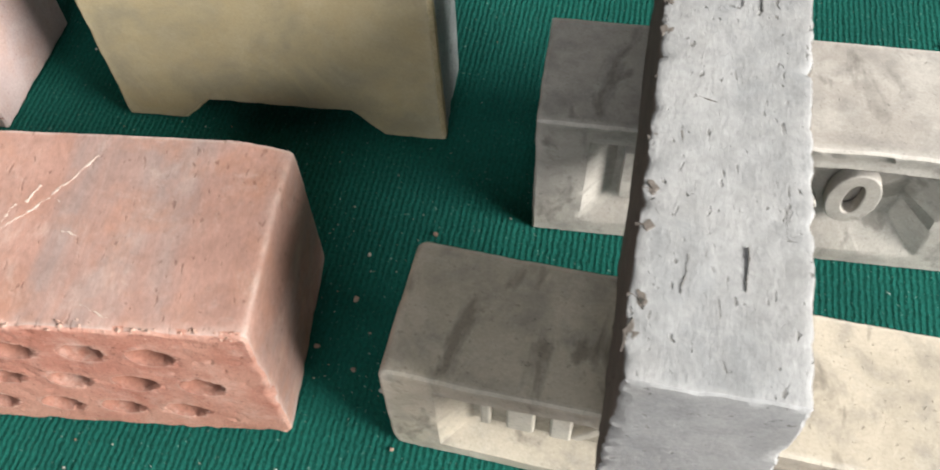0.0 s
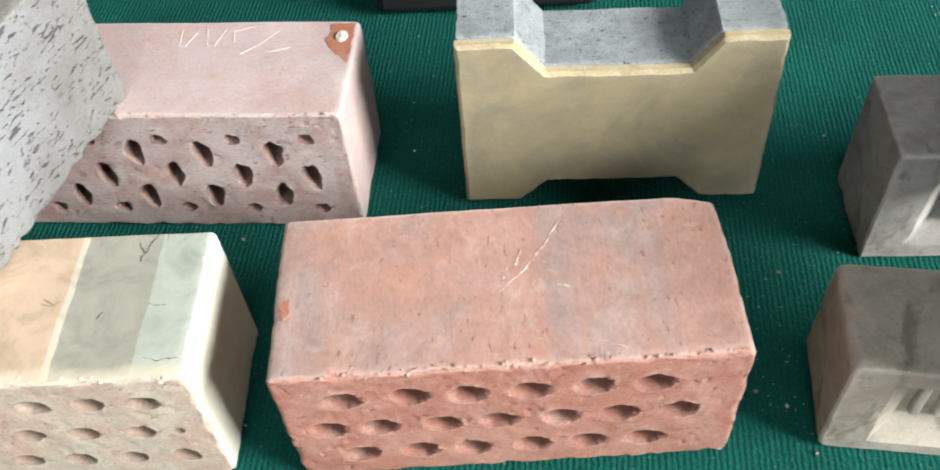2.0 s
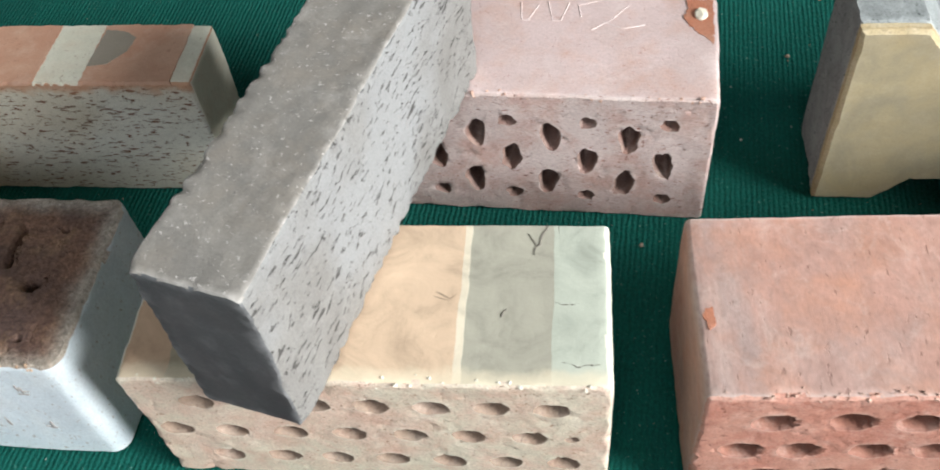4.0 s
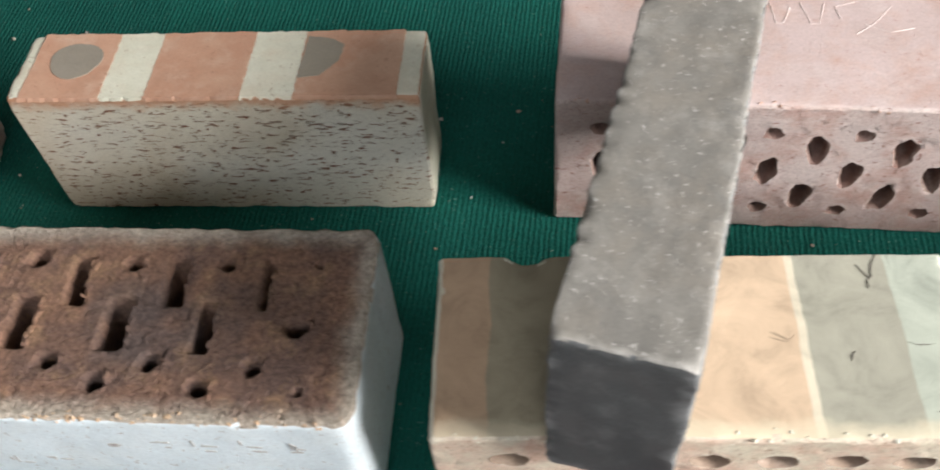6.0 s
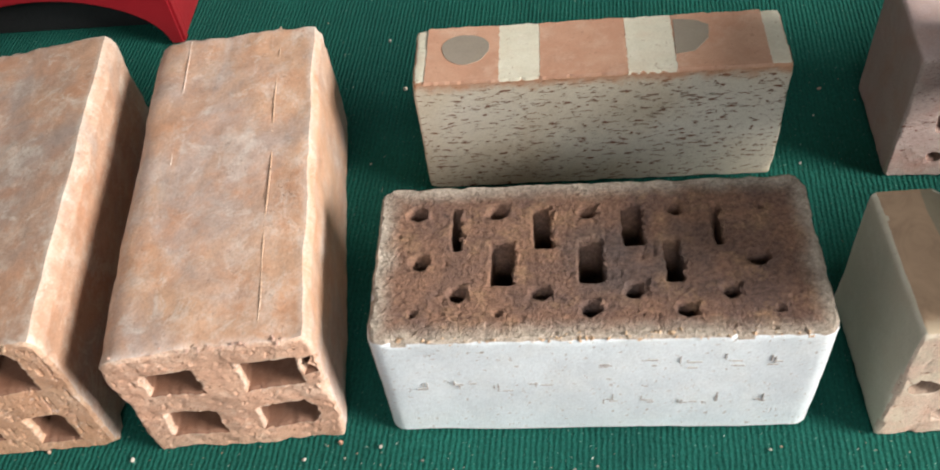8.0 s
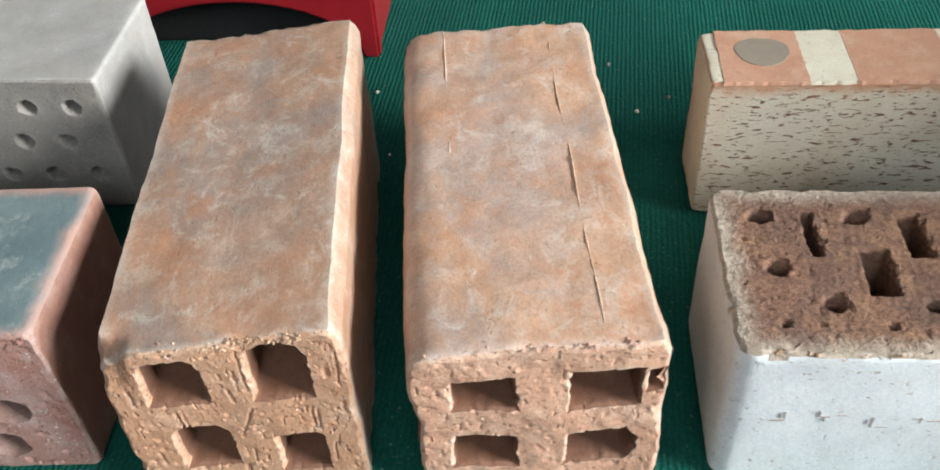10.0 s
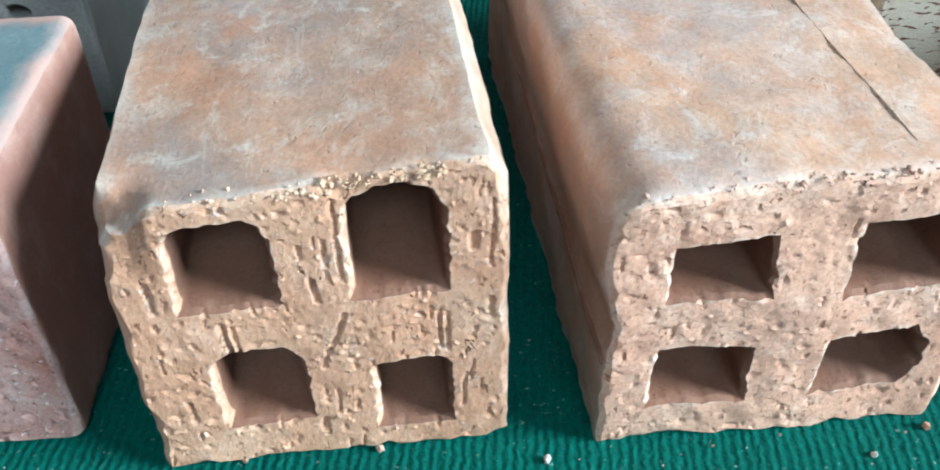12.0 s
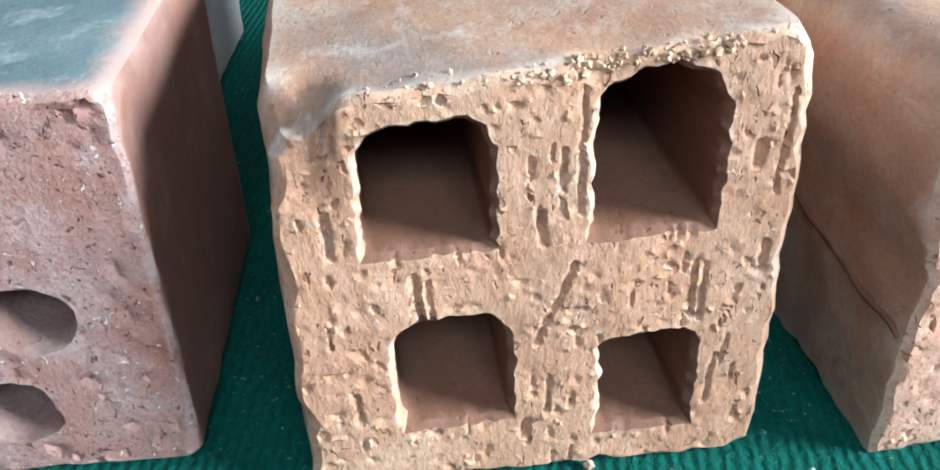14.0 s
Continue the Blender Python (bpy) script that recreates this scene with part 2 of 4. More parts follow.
MAT["hollow_hole"] = clay("shaded_red_brown_bore", (0.19, 0.095, 0.06), (0.155, 0.08, 0.052), (0.20, 0.098, 0.06), (0.30, 0.19, 0.14), 0.3, pits=0.25, wear=0.2, grain=0.6)
MAT["cream_hole"] = clay("shaded_tan_bore", (0.30, 0.215, 0.16), (0.26, 0.19, 0.14), (0.31, 0.20, 0.145), pits=0.3, wear=0.1)
MAT["pink_hole"] = clay("shaded_brown_pink_bore", (0.22, 0.135, 0.115), (0.18, 0.11, 0.09), (0.23, 0.115, 0.085), pits=0.4, wear=0.1)
MAT["plum_hole"] = clay("shaded_plum_bore", (0.20, 0.12, 0.105), (0.24, 0.16, 0.14), (0.18, 0.09, 0.07), pits=0.3, wear=0.0)
MAT["rust"] = clay("rust_red_clay", (0.42, 0.17, 0.10), (0.46, 0.23, 0.15), (0.38, 0.14, 0.08), (0.6, 0.42, 0.34), 0.4, pits=0.4, wear=0.0)
MAT["grey_stain"] = clay("grey_slip", (0.27, 0.235, 0.19), (0.24, 0.21, 0.17), (0.29, 0.25, 0.19), (0.4, 0.35, 0.3), 0.2, pits=0.1, rough=0.75, relief=0.4, grain=0.4, wear=0.0)
MAT["white_bit"] = clay("pale_yellow_lump", (0.78, 0.72, 0.55), (0.74, 0.66, 0.48), (0.8, 0.74, 0.6), pits=0.1)
MAT["light_grey_top"] = clay("pale_grey_clay_skin", (0.40, 0.40, 0.39), (0.34, 0.34, 0.33), (0.42, 0.40, 0.37), (0.54, 0.55, 0.55), 0.5, (0.2, 0.2, 0.19), 0.15, rough=0.6, relief=0.5, grain=0.4)
MAT["light_grey_cut"] = clay("grey_wire_cut_clay", (0.27, 0.262, 0.242), (0.23, 0.222, 0.208), (0.28, 0.262, 0.23), (0.40, 0.39, 0.375), 0.4, (0.08, 0.08, 0.07), 0.4)

# banded top of the cream brick
n = Nodes("banded_slip_top", 0.8)
wob = n.math("ADD", n.axis(0), n.math("MULTIPLY", n.math("SUBTRACT", n.noise(30, 3), 0.5), 0.006))
bands = n.ramp(n.math("MULTIPLY", wob, 1 / 0.24), [
    (0.0, (0.52, 0.36, 0.24)), (0.105, (0.36, 0.31, 0.22)), (0.41, (0.58, 0.43, 0.30)), (0.672, (0.64, 0.57, 0.44)),
    (0.69, (0.35, 0.335, 0.27)), (0.86, (0.43, 0.455, 0.38)), (0.965, (0.66, 0.63, 0.52))], "CONSTANT")
fine = n.noise(600, 4, 0.7)
col = n.mix(0.6, bands, n.ramp(n.noise(40, 5, 0.65, None, 1.0), [(0.32, 0.62), (0.5, 1.0), (0.7, 1.22)]), "MULTIPLY")
edge_front = n.ramp(n.math("ADD", n.axis(1), n.math("MULTIPLY", n.noise(90, 4), 0.012)), [(0.010, 1.0), (0.016, 0.0)])
col = n.mix(n.math("MULTIPLY", edge_front, 0.7), col, (0.72, 0.63, 0.46))
crack = n.ramp(n.voronoi(17, n.scaled((1, 1, 1), (0.2, 0.1, 0)), "DISTANCE_TO_EDGE"), [(0.0, 1.0), (0.006, 0.0)])
crack = n.math("MULTIPLY", crack, n.ramp(n.noise(19, 2, 0.5, n.scaled((1, 1, 1), (4.2, 1.1, 0))), [(0.64, 0.0), (0.67, 0.8)]))
col = n.mix(crack, col, (0.12, 0.1, 0.07))
MAT["banded_top"] = n.done(col, n.math("SUBTRACT", n.math("ADD", n.math("MULTIPLY", fine, 0.3), n.noise(60, 4)), crack), 0.0008, 0.7)

MAT["cream_end"] = clay("pale_cream_end", (0.68, 0.65, 0.53), (0.63, 0.60, 0.48), (0.66, 0.61, 0.48), (0.82, 0.8, 0.7), 0.4, pits=0.12, rough=0.8, relief=0.4, grain=0.4)


def scorched(name):
    """Brown scorched top with a pale rim that follows the brick's outline."""
    n = Nodes(name, 0.95)
    x, y = n.axis(0), n.axis(1)
    ex = n.math("MINIMUM", x, n.math("SUBTRACT", 0.237, x))
    ey = n.math("MINIMUM", y, n.math("SUBTRACT", 0.105, y))
    e = n.math("ADD", n.math("MINIMUM", ex, ey), n.math("MULTIPLY", n.math("SUBTRACT", n.noise(45, 5, 0.7), 0.5), 0.018))
    col = n.mix(n.ramp(n.noise(24, 5, 0.65, None, 0.8), [(0.38, 0.0), (0.62, 1.0)]), (0.265, 0.15, 0.102), (0.15, 0.095, 0.078))
    col = n.mix(n.ramp(n.noise(55, 5, 0.7), [(0.52, 0.0), (0.7, 0.9)]), col, (0.35, 0.215, 0.13))
    col = n.mix(n.ramp(n.noise(13, 3, 0.6, n.scaled((1, 1, 1), (2, 4, 1))), [(0.55, 0.0), (0.7, 0.8)]), col, (0.11, 0.085, 0.08))
    col = n.mix(n.ramp(e, [(0.001, 0.95), (0.006, 0.35), (0.011, 0.0)]), col, (0.46, 0.40, 0.33))
    grit = n.noise(420, 4, 0.75)
    col = n.mix(1.0, col, n.ramp(grit, [(0.3, 0.55), (0.5, 1.0), (0.72, 1.5)]), "MULTIPLY")
    h = n.math("ADD", grit, n.noise(150, 5, 0.7, n.scaled((1, 0.6, 1))))
    return n.done(col, h, 0.0022, 0.9)


MAT["scorched_top"] = scorched("scorched_brown_top")

# blue-grey salt-glazed top of the plum brick
n = Nodes("blue_grey_glazed_top", 0.5)
x, y = n.axis(0), n.axis(1)
e = n.math("MINIMUM", n.math("SUBTRACT", 0.237, x), n.math("MINIMUM", y, n.math("SUBTRACT", 0.1, y)))
e = n.math("ADD", e, n.math("MULTIPLY", n.math("SUBTRACT", n.noise(50, 5, 0.65), 0.5), 0.014))
col = n.mix(n.ramp(n.noise(28, 4, 0.6), [(0.38, 0.0), (0.62, 1.0)]), (0.13, 0.19, 0.205), (0.18, 0.24, 0.25))
col = n.mix(n.ramp(n.noise(75, 5, 0.7), [(0.56, 0.0), (0.72, 0.8)]), col, (0.38, 0.43, 0.42))
col = n.mix(n.ramp(e, [(0.001, 1.0), (0.006, 0.0)]), col, (0.42, 0.28, 0.24))
fine = n.noise(500, 4, 0.7)
MAT["blue_top"] = n.done(col, n.math("ADD", n.math("MULTIPLY", fine, 0.5), n.noise(110, 4)), 0.0008, 0.7)

# ribbed green carpet
n = Nodes("ribbed_green_carpet", 0.95, 0.1)
rib = n.t.nodes.new("ShaderNodeTexWave")
rib.wave_type, rib.bands_direction = "BANDS", "X"
n.put(rib.inputs["Vector"], n.scaled((1, 1, 1), turn=(0, 0, 4)))
rib.inputs["Scale"].default_value, rib.inputs["Distortion"].default_value = 92, 2.4
rib.inputs["Detail"].default_value, rib.inputs["Detail Scale"].default_value = 2, 2.0
fibre = n.noise(900, 4, 0.7, n.scaled((1, 0.5, 1)))
tuft = n.noise(330, 3, 0.6)
col = n.mix(n.ramp(n.noise(9, 4, 0.6), [(0.35, 0.0), (0.65, 1.0)]), (0.009, 0.098, 0.075), (0.007, 0.076, 0.060))
col = n.mix(1.0, col, n.ramp(fibre, [(0.25, 0.6), (0.5, 1.0), (0.78, 1.5)]), "MULTIPLY")
col = n.mix(0.22, col, n.ramp(rib.outputs["Fac"], [(0.0, 0.55), (0.6, 1.1)]), "MULTIPLY")
dust = n.ramp(n.noise(520, 3, 0.7), [(0.665, 0.0), (0.72, 0.7)])
col = n.mix(dust, col, (0.30, 0.42, 0.36))
h = n.math("ADD", n.math("MULTIPLY", rib.outputs["Fac"], 0.4), n.math("ADD", n.math("MULTIPLY", fibre, 0.7), n.math("MULTIPLY", tuft, 0.8)))
MAT["carpet"] = n.done(col, h, 0.0016, 0.9)

n = Nodes("maroon_varnish", 0.3, 0.5)
grain = n.noise(30, 5, 0.6, n.scaled((0.12, 1, 1)), 1.0)
MAT["maroon"] = n.done(n.mix(grain, (0.085, 0.018, 0.024), (0.15, 0.035, 0.042)), grain, 0.0003)
n = Nodes("red_plastic", 0.35, 0.5)
MAT["red_plastic"] = n.done(n.mix(n.noise(20, 3), (0.20, 0.008, 0.013), (0.26, 0.012, 0.018)), n.noise(60, 3), 0.0006)
# plain black for the case, and for the shade inside the stand's arch
n = Nodes("black_rubber_and_shade", 0.6)
MAT["black"] = n.done(n.mix(n.noise(25, 4), (0.010, 0.010, 0.011), (0.018, 0.018, 0.019)), n.noise(200, 3), 0.0005)
n = Nodes("dull_plaster", 0.9)
MAT["wall"] = n.done(n.mix(n.noise(3, 5), (0.10, 0.10, 0.097), (0.13, 0.128, 0.124)), n.noise(60, 5), 0.002)
n = Nodes("concrete_floor", 0.8)
MAT["floor"] = n.done(n.mix(n.noise(5, 6, 0.65), (0.13, 0.125, 0.118), (0.19, 0.182, 0.17)), n.noise(80, 5), 0.001)
n = Nodes("white_frame_paint", 0.5)
MAT["frame"] = n.done(n.mix(n.noise(12, 4), (0.7, 0.7, 0.69), (0.78, 0.78, 0.77)), n.noise(200, 3), 0.0003)
n = Nodes("brick_crumb", 0.95)
info = n.t.nodes.new("ShaderNodeNewGeometry").outputs["Random Per Island"]
MAT["crumb"] = n.done(n.ramp(info, [(0.0, (0.55, 0.5, 0.42)), (0.35, (0.42, 0.24, 0.16)), (0.6, (0.25, 0.23, 0.2)), (0.8, (0.66, 0.62, 0.55))]), n.noise(800, 3), 0.0006)
MAT["scratch_white"] = clay("pale_scratch", (0.60, 0.46, 0.38), (0.56, 0.41, 0.33), (0.58, 0.43, 0.36))
# grey for the shade inside engraved strokes, painted on as slightly raised bars
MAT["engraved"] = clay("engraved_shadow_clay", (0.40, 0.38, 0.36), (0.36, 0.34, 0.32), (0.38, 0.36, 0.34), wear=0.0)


# ---------------------------------------------------------------- mesh helpers
from mathutils import geometry


def link(name, bm, mats, parent=None, label=""):
    me = bpy.data.meshes.new(name)
    bm.to_mesh(me)
    bm.free()
    for m in mats if isinstance(mats, (list, tuple)) else [mats]:
        me.materials.append(MAT[m])
    ob = new(name, me)
    if parent:
        ob.parent = parent
    if label:
        ob["label"] = label
    return ob


def part(name, bm, mats, parent, label=""):
    return link(name, bm, mats, parent, label)


def empty(name, m, label, category, group="", kind=""):
    ob = new(name)
    ob.empty_display_size = 0.05
    ob.matrix_world = m
    return tagged(ob, label, category, group, kind)


def resample(poly, step):
    out = []
    for (ax, ay), (bx, by) in zip(poly, poly[1:] + poly[:1]):
        k = max(1, round(math.hypot(bx - ax, by - ay) / step))
        out += [(ax + (bx - ax) * i / k, ay + (by - ay) * i / k) for i in range(k)]
    return out


def round_rect(u0, v0, u1, v1, r, seg=4):
    out = []
    for cx, cy, a0 in ((u1 - r, v0 + r, -90), (u1 - r, v1 - r, 0), (u0 + r, v1 - r, 90), (u0 + r, v0 + r, 180)):
        for i in range(seg + 1):
            a = radians(a0 + 90 * i / seg)
            out.append((cx + r * math.cos(a), cy + r * math.sin(a)))
    return out


def ellipse(u, v, a, b, turn=0, k=18, wild=0.1, rng=random):
    out = []
    w = [rng.uniform(-1, 1) for _ in range(6)]
    for i in range(k):
        t = 2 * math.pi * i / k
        s = 1 + wild * (w[0] * math.cos(t + w[3]) + w[1] * math.cos(3 * t + 6 * w[4]) * 0.7 + w[2] * math.cos(5 * t + 6 * w[5]) * 0.6)
        x, y = a * s * math.cos(t), b * s * math.sin(t)
        c, d = math.cos(radians(turn)), math.sin(radians(turn))
        out.append((u + c * x - d * y, v + d * x + c * y))
    return out


def inside(poly, pts):
    p = np.asarray(pts)
    x, y = p[:, 0], p[:, 1]
    res = np.zeros(len(p), bool)
    for (ax, ay), (bx, by) in zip(poly, poly[1:] + poly[:1]):
        if ay != by:
            res ^= ((ay > y) != (by > y)) & (x < (bx - ax) * (y - ay) / (by - ay) + ax)
    return res


def inset(poly, d):
    """The polygon moved inwards by d (counter-clockwise order)."""
    k, out = len(poly), []
    for i in range(k):
        (ax, ay), (bx, by), (cx, cy) = poly[i - 1], poly[i], poly[(i + 1) % k]
        n1, n2 = Vector((ay - by, bx - ax)), Vector((by - cy, cx - bx))
        nn = (n1.normalized() if n1.length > 0 else n1) + (n2.normalized() if n2.length > 0 else n2)
        nn = nn / max(nn.length_squared, 0.7) * 2
        out.append((bx + nn.x * d, by + nn.y * d))
    return out


def cap(outline, holes, step, seed):
    """Triangles that fill an outline with holes, with loose points inside at about that step."""
    rng = np.random.RandomState(seed)
    loops = [outline] + holes
    pts, edges = [], []
    for lp in loops:
        b = len(pts)
        pts += lp
        edges += [(b + i, b + (i + 1) % len(lp)) for i in range(len(lp))]
    if step:
        a = np.array(outline)
        lo, hi = a.min(0), a.max(0)
        gu, gv = np.meshgrid(np.arange(lo[0] + step / 2, hi[0], step), np.arange(lo[1] + step / 2, hi[1], step))
        g = np.c_[gu.ravel(), gv.ravel()] + rng.uniform(-0.3, 0.3, (gu.size, 2)) * step
        keep = inside(outline, g)
        for h in holes:
            keep &= ~inside(h, g)
        g = g[keep]
        b = np.array(pts)
        near = np.concatenate([((c[:, None, :] - b[None]) ** 2).sum(2).min(1) for c in np.array_split(g, max(1, len(g) // 500))]) if len(g) else np.zeros(0)
        pts = pts + [tuple(p) for p in g[near > (0.45 * step) ** 2]]
    out, _, tris, *_ = geometry.delaunay_2d_cdt([Vector(p) for p in pts], edges, [], 0, 1e-7)
    mid = np.array([[sum(out[i][0] for i in t) / 3, sum(out[i][1] for i in t) / 3] for t in tris])
    keep = inside(outline, mid)
    for h in holes:
        keep &= ~inside(h, mid)
    return [tuple(p) for p in out], [t for t, k in zip(tris, keep) if k]


def block(outline, holes, depth, step=0.004, edge=0.0012, chip=0.0008, pit=0.0, wave=0.0006, fine=None, axis="front", top=0.0, slots=None, seed=1, bend=None, hole_depth=None, frog=None, rings=None, ragged=0.0012, hole_slot=1, gouges=(), lit_mouth=False):
    """A solid made by pushing an outline (u, v) back by depth, with holes that stop short of its back. Its edges are
    worn and chipped, its faces slightly uneven, and the face that carries the holes is pitted. axis "front": u, v,
    depth are x, z, y; "top": x, y, down from the height top. slots(normal, place) gives the material slot of a face."""
    fine = fine or step
    outline = resample(outline, step)
    holes = [resample(h, min(fine, 0.0016)) for h in holes]
    bm = bmesh.new()
    off = seed * 3.7
    if holes and not frog:
        # backs closed to keep light out of the holes
        hole_depth = depth - 0.006

    def chips(p, s):
        v = Vector((p[0] * 90 + off, p[1] * 90, s * 7.0))
        return max(0.0, noise.noise(v)) + 0.7 * max(0.0, noise.noise(v * 3.1))

    # rings of the mantle
    small = max(edge * 2.5, 0.003)
    k = max(2, round(depth / (rings or step)))
    ws = [0.0, edge, small] + [small + (depth - 2 * small) * i / k for i in range(1, k)] + [depth - small, depth - edge, depth]
    full, ins = outline, inset(outline, 1.0)
    loops = []
    for w in ws:
        e = min(w, depth - w)
        d0 = edge if e == 0 else 0.0
        row = []
        for p, q in zip(full, ins):
            c = chips(p, 0 if w < depth / 2 else 1) * chip * (1.6 if e == 0 else 1.0 if e <= edge else 0.0)
            d = d0 + c
            row.append(bm.verts.new((p[0] + (q[0] - p[0]) * d, p[1] + (q[1] - p[1]) * d, w)))
        loops.append(row)
    k = len(full)
    for a, b in zip(loops, loops[1:]):
        for i in range(k):
            bm.faces.new((a[i], b[i], b[(i + 1) % k], a[(i + 1) % k]))
    # hole walls
    for j, h in enumerate(holes):
        mouth = inset(h, -edge * 0.8) if frog is None else h
        hw = [(0.0, mouth), (edge, h)]
        if frog:
            hw = [(0.0, h), (frog[1], resample_like(frog[0], len(h), h))]
        else:
            hd = hole_depth or depth
            even = h
            for _ in range(2):
                even = [tuple((even[i - 2][c] + even[i - 1][c] + even[i][c] + even[(i + 1) % len(h)][c] + even[(i + 2) % len(h)][c]) / 5 for c in (0, 1)) for i in range(len(h))]
            hw += [(0.005, even)] + [(hd * f, even) for f in (0.12, 0.3, 0.6)] + [(hd if hole_depth else depth, even)]
        hl = []
        for w, lp in hw:
            row = []
            for p in lp:
                jit = noise.noise(Vector((p[0] * 260 + off, p[1] * 260, w * 60))) * (0.0008 if not frog and w < 0.004 else 0)
                row.append(bm.verts.new((p[0] + jit, p[1] + jit * 0.6, w)))
            hl.append(row)
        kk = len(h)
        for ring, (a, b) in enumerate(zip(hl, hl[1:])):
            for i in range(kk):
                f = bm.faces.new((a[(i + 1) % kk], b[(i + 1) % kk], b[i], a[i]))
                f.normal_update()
                # one wall at each mouth keeps the pale front clay, a painted lit strip
                f.material_index = 8 if lit_mouth and ring < 2 and f.normal.x < -0.5 else 9
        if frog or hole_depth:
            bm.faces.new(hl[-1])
        holes[j] = [(v.co.x, v.co.y) for v in hl[0]]
    # front and back
    fo = [(v.co.x, v.co.y) for v in loops[0]]
    pts, tris = cap(fo, holes, fine, seed)
    vs = [bm.verts.new((p[0], p[1], 0.0)) for p in pts]
    for t in tris:
        bm.faces.new([vs[i] for i in t])
    bo = [(v.co.x, v.co.y) for v in loops[-1]]
    through_holes = [] if (frog or hole_depth) else [resample(h, fine) for h in holes]
    if through_holes:
        through_holes = [[(v[0], v[1]) for v in h] for h in holes]
    pts, tris = cap(bo, through_holes, 0.012, seed + 50)
    vs = [bm.verts.new((p[0], p[1], depth)) for p in pts]
    for t in tris:
        bm.faces.new([vs[i] for i in reversed(t)])
    bmesh.ops.remove_doubles(bm, verts=bm.verts, dist=2e-6)
    # unevenness
    us, vv = [p[0] for p in outline], [p[1] for p in outline]
    corners = [(a, b) for a in (min(us), max(us)) for b in (min(vv), max(vv))]
    mid = ((min(us) + max(us)) / 2 + 1e-7, (min(vv) + max(vv)) / 2 + 1e-7)
    for v in bm.verts:
        p = v.co.copy()
        q = Vector((p.x + off, p.y, p.z))
        g = noise.noise_vector(q * 28) * wave + noise.noise_vector(q * 130) * wave * 0.35
        v.co += g
        if pit and p.z < 0.0015:
            a = noise.noise(q * 330)
            b = noise.noise(Vector((q.x * 620, q.y * 110, 3.0 + off)))
            c = noise.noise(q * 95)
            e = noise.noise(q * 520)
            near = max(0.0, 0.6 + c)
            v.co.z += pit * (min(1.0, max(0.0, a - 0.36) * 7) * near + min(0.9, max(0.0, b - 0.52) * 8) + 0.12 * c - min(0.6, max(0.0, e - 0.42) * 6) * near)
            for au, av, bu, bv, wide, deep in gouges:
                if min(au, bu) - wide < p.x < max(au, bu) + wide and min(av, bv) - wide < p.y < max(av, bv) + wide:
                    t = ((p.x - au) * (bu - au) + (p.y - av) * (bv - av)) / ((bu - au) ** 2 + (bv - av) ** 2)
                    t = min(1.0, max(0.0, t))
                    away = math.hypot(p.x - au - t * (bu - au), p.y - av - t * (bv - av))
                    rough = 0.5 + 1.3 * abs(noise.noise(q * 170))
                    v.co.z += deep * rough * max(0.0, 1 - (away / (wide * min(1.0, 0.5 + rough * 0.7))) ** 2)
        d = min(math.hypot(p.x - cu, p.y - cv) for cu, cv in corners)
        if d < 0.006:
            k = (1 - d / 0.006) * ragged
            a = max(0.0, noise.noise(Vector((off, d * 60, p.z * 120)))) + 0.8 * max(0.0, noise.noise(Vector((off + 4, d * 60, p.z * 310)))) - 0.25 * max(0.0, noise.noise(Vector((off + 9, d * 60, p.z * 260))))
            v.co.x += (mid[0] - p.x) / abs(mid[0] - p.x) * a * k
            v.co.y += (mid[1] - p.y) / abs(mid[1] - p.y) * a * k
        if bend:
            v.co = bend(v.co)
    for v in bm.verts:
        x, y, z = v.co
        v.co = (x, z, y) if axis == "front" else (x, y, top - z)
    bm.normal_update()
    lim = radians(38)
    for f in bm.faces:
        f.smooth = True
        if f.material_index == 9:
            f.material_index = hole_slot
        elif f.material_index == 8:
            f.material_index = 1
        elif slots:
            f.material_index = slots(f.normal, f.calc_center_median())
    for e in bm.edges:
        if len(e.link_faces) == 2 and e.calc_face_angle(0) > lim:
            e.smooth = False
    return bm


def resample_like(inner, count, outer):
    """Points on the polygon inner, one for each of outer's points, by the share of the way round from matching corners."""
    a = np.array(outer)
    lo, hi = a.min(0), a.max(0)
    u0, v0, u1, v1 = inner
    return [(u0 + (p[0] - lo[0]) / (hi[0] - lo[0]) * (u1 - u0), v0 + (p[1] - lo[1]) / (hi[1] - lo[1]) * (v1 - v0)) for p in outer]


def box(bm, x0, y0, z0, x1, y1, z1, bev=0.0):
    m = Matrix.LocRotScale(((x0 + x1) / 2, (y0 + y1) / 2, (z0 + z1) / 2), None, (x1 - x0, y1 - y0, z1 - z0))
    vs = bmesh.ops.create_cube(bm, size=1, matrix=m)["verts"]
    if bev:
        bmesh.ops.bevel(bm, geom=list({e for v in vs for e in v.link_edges}), offset=bev, segments=2, affect="EDGES", profile=0.5)
    return bm


def cube(*a, bev=0.0):
    return box(bmesh.new(), *a, bev=bev)


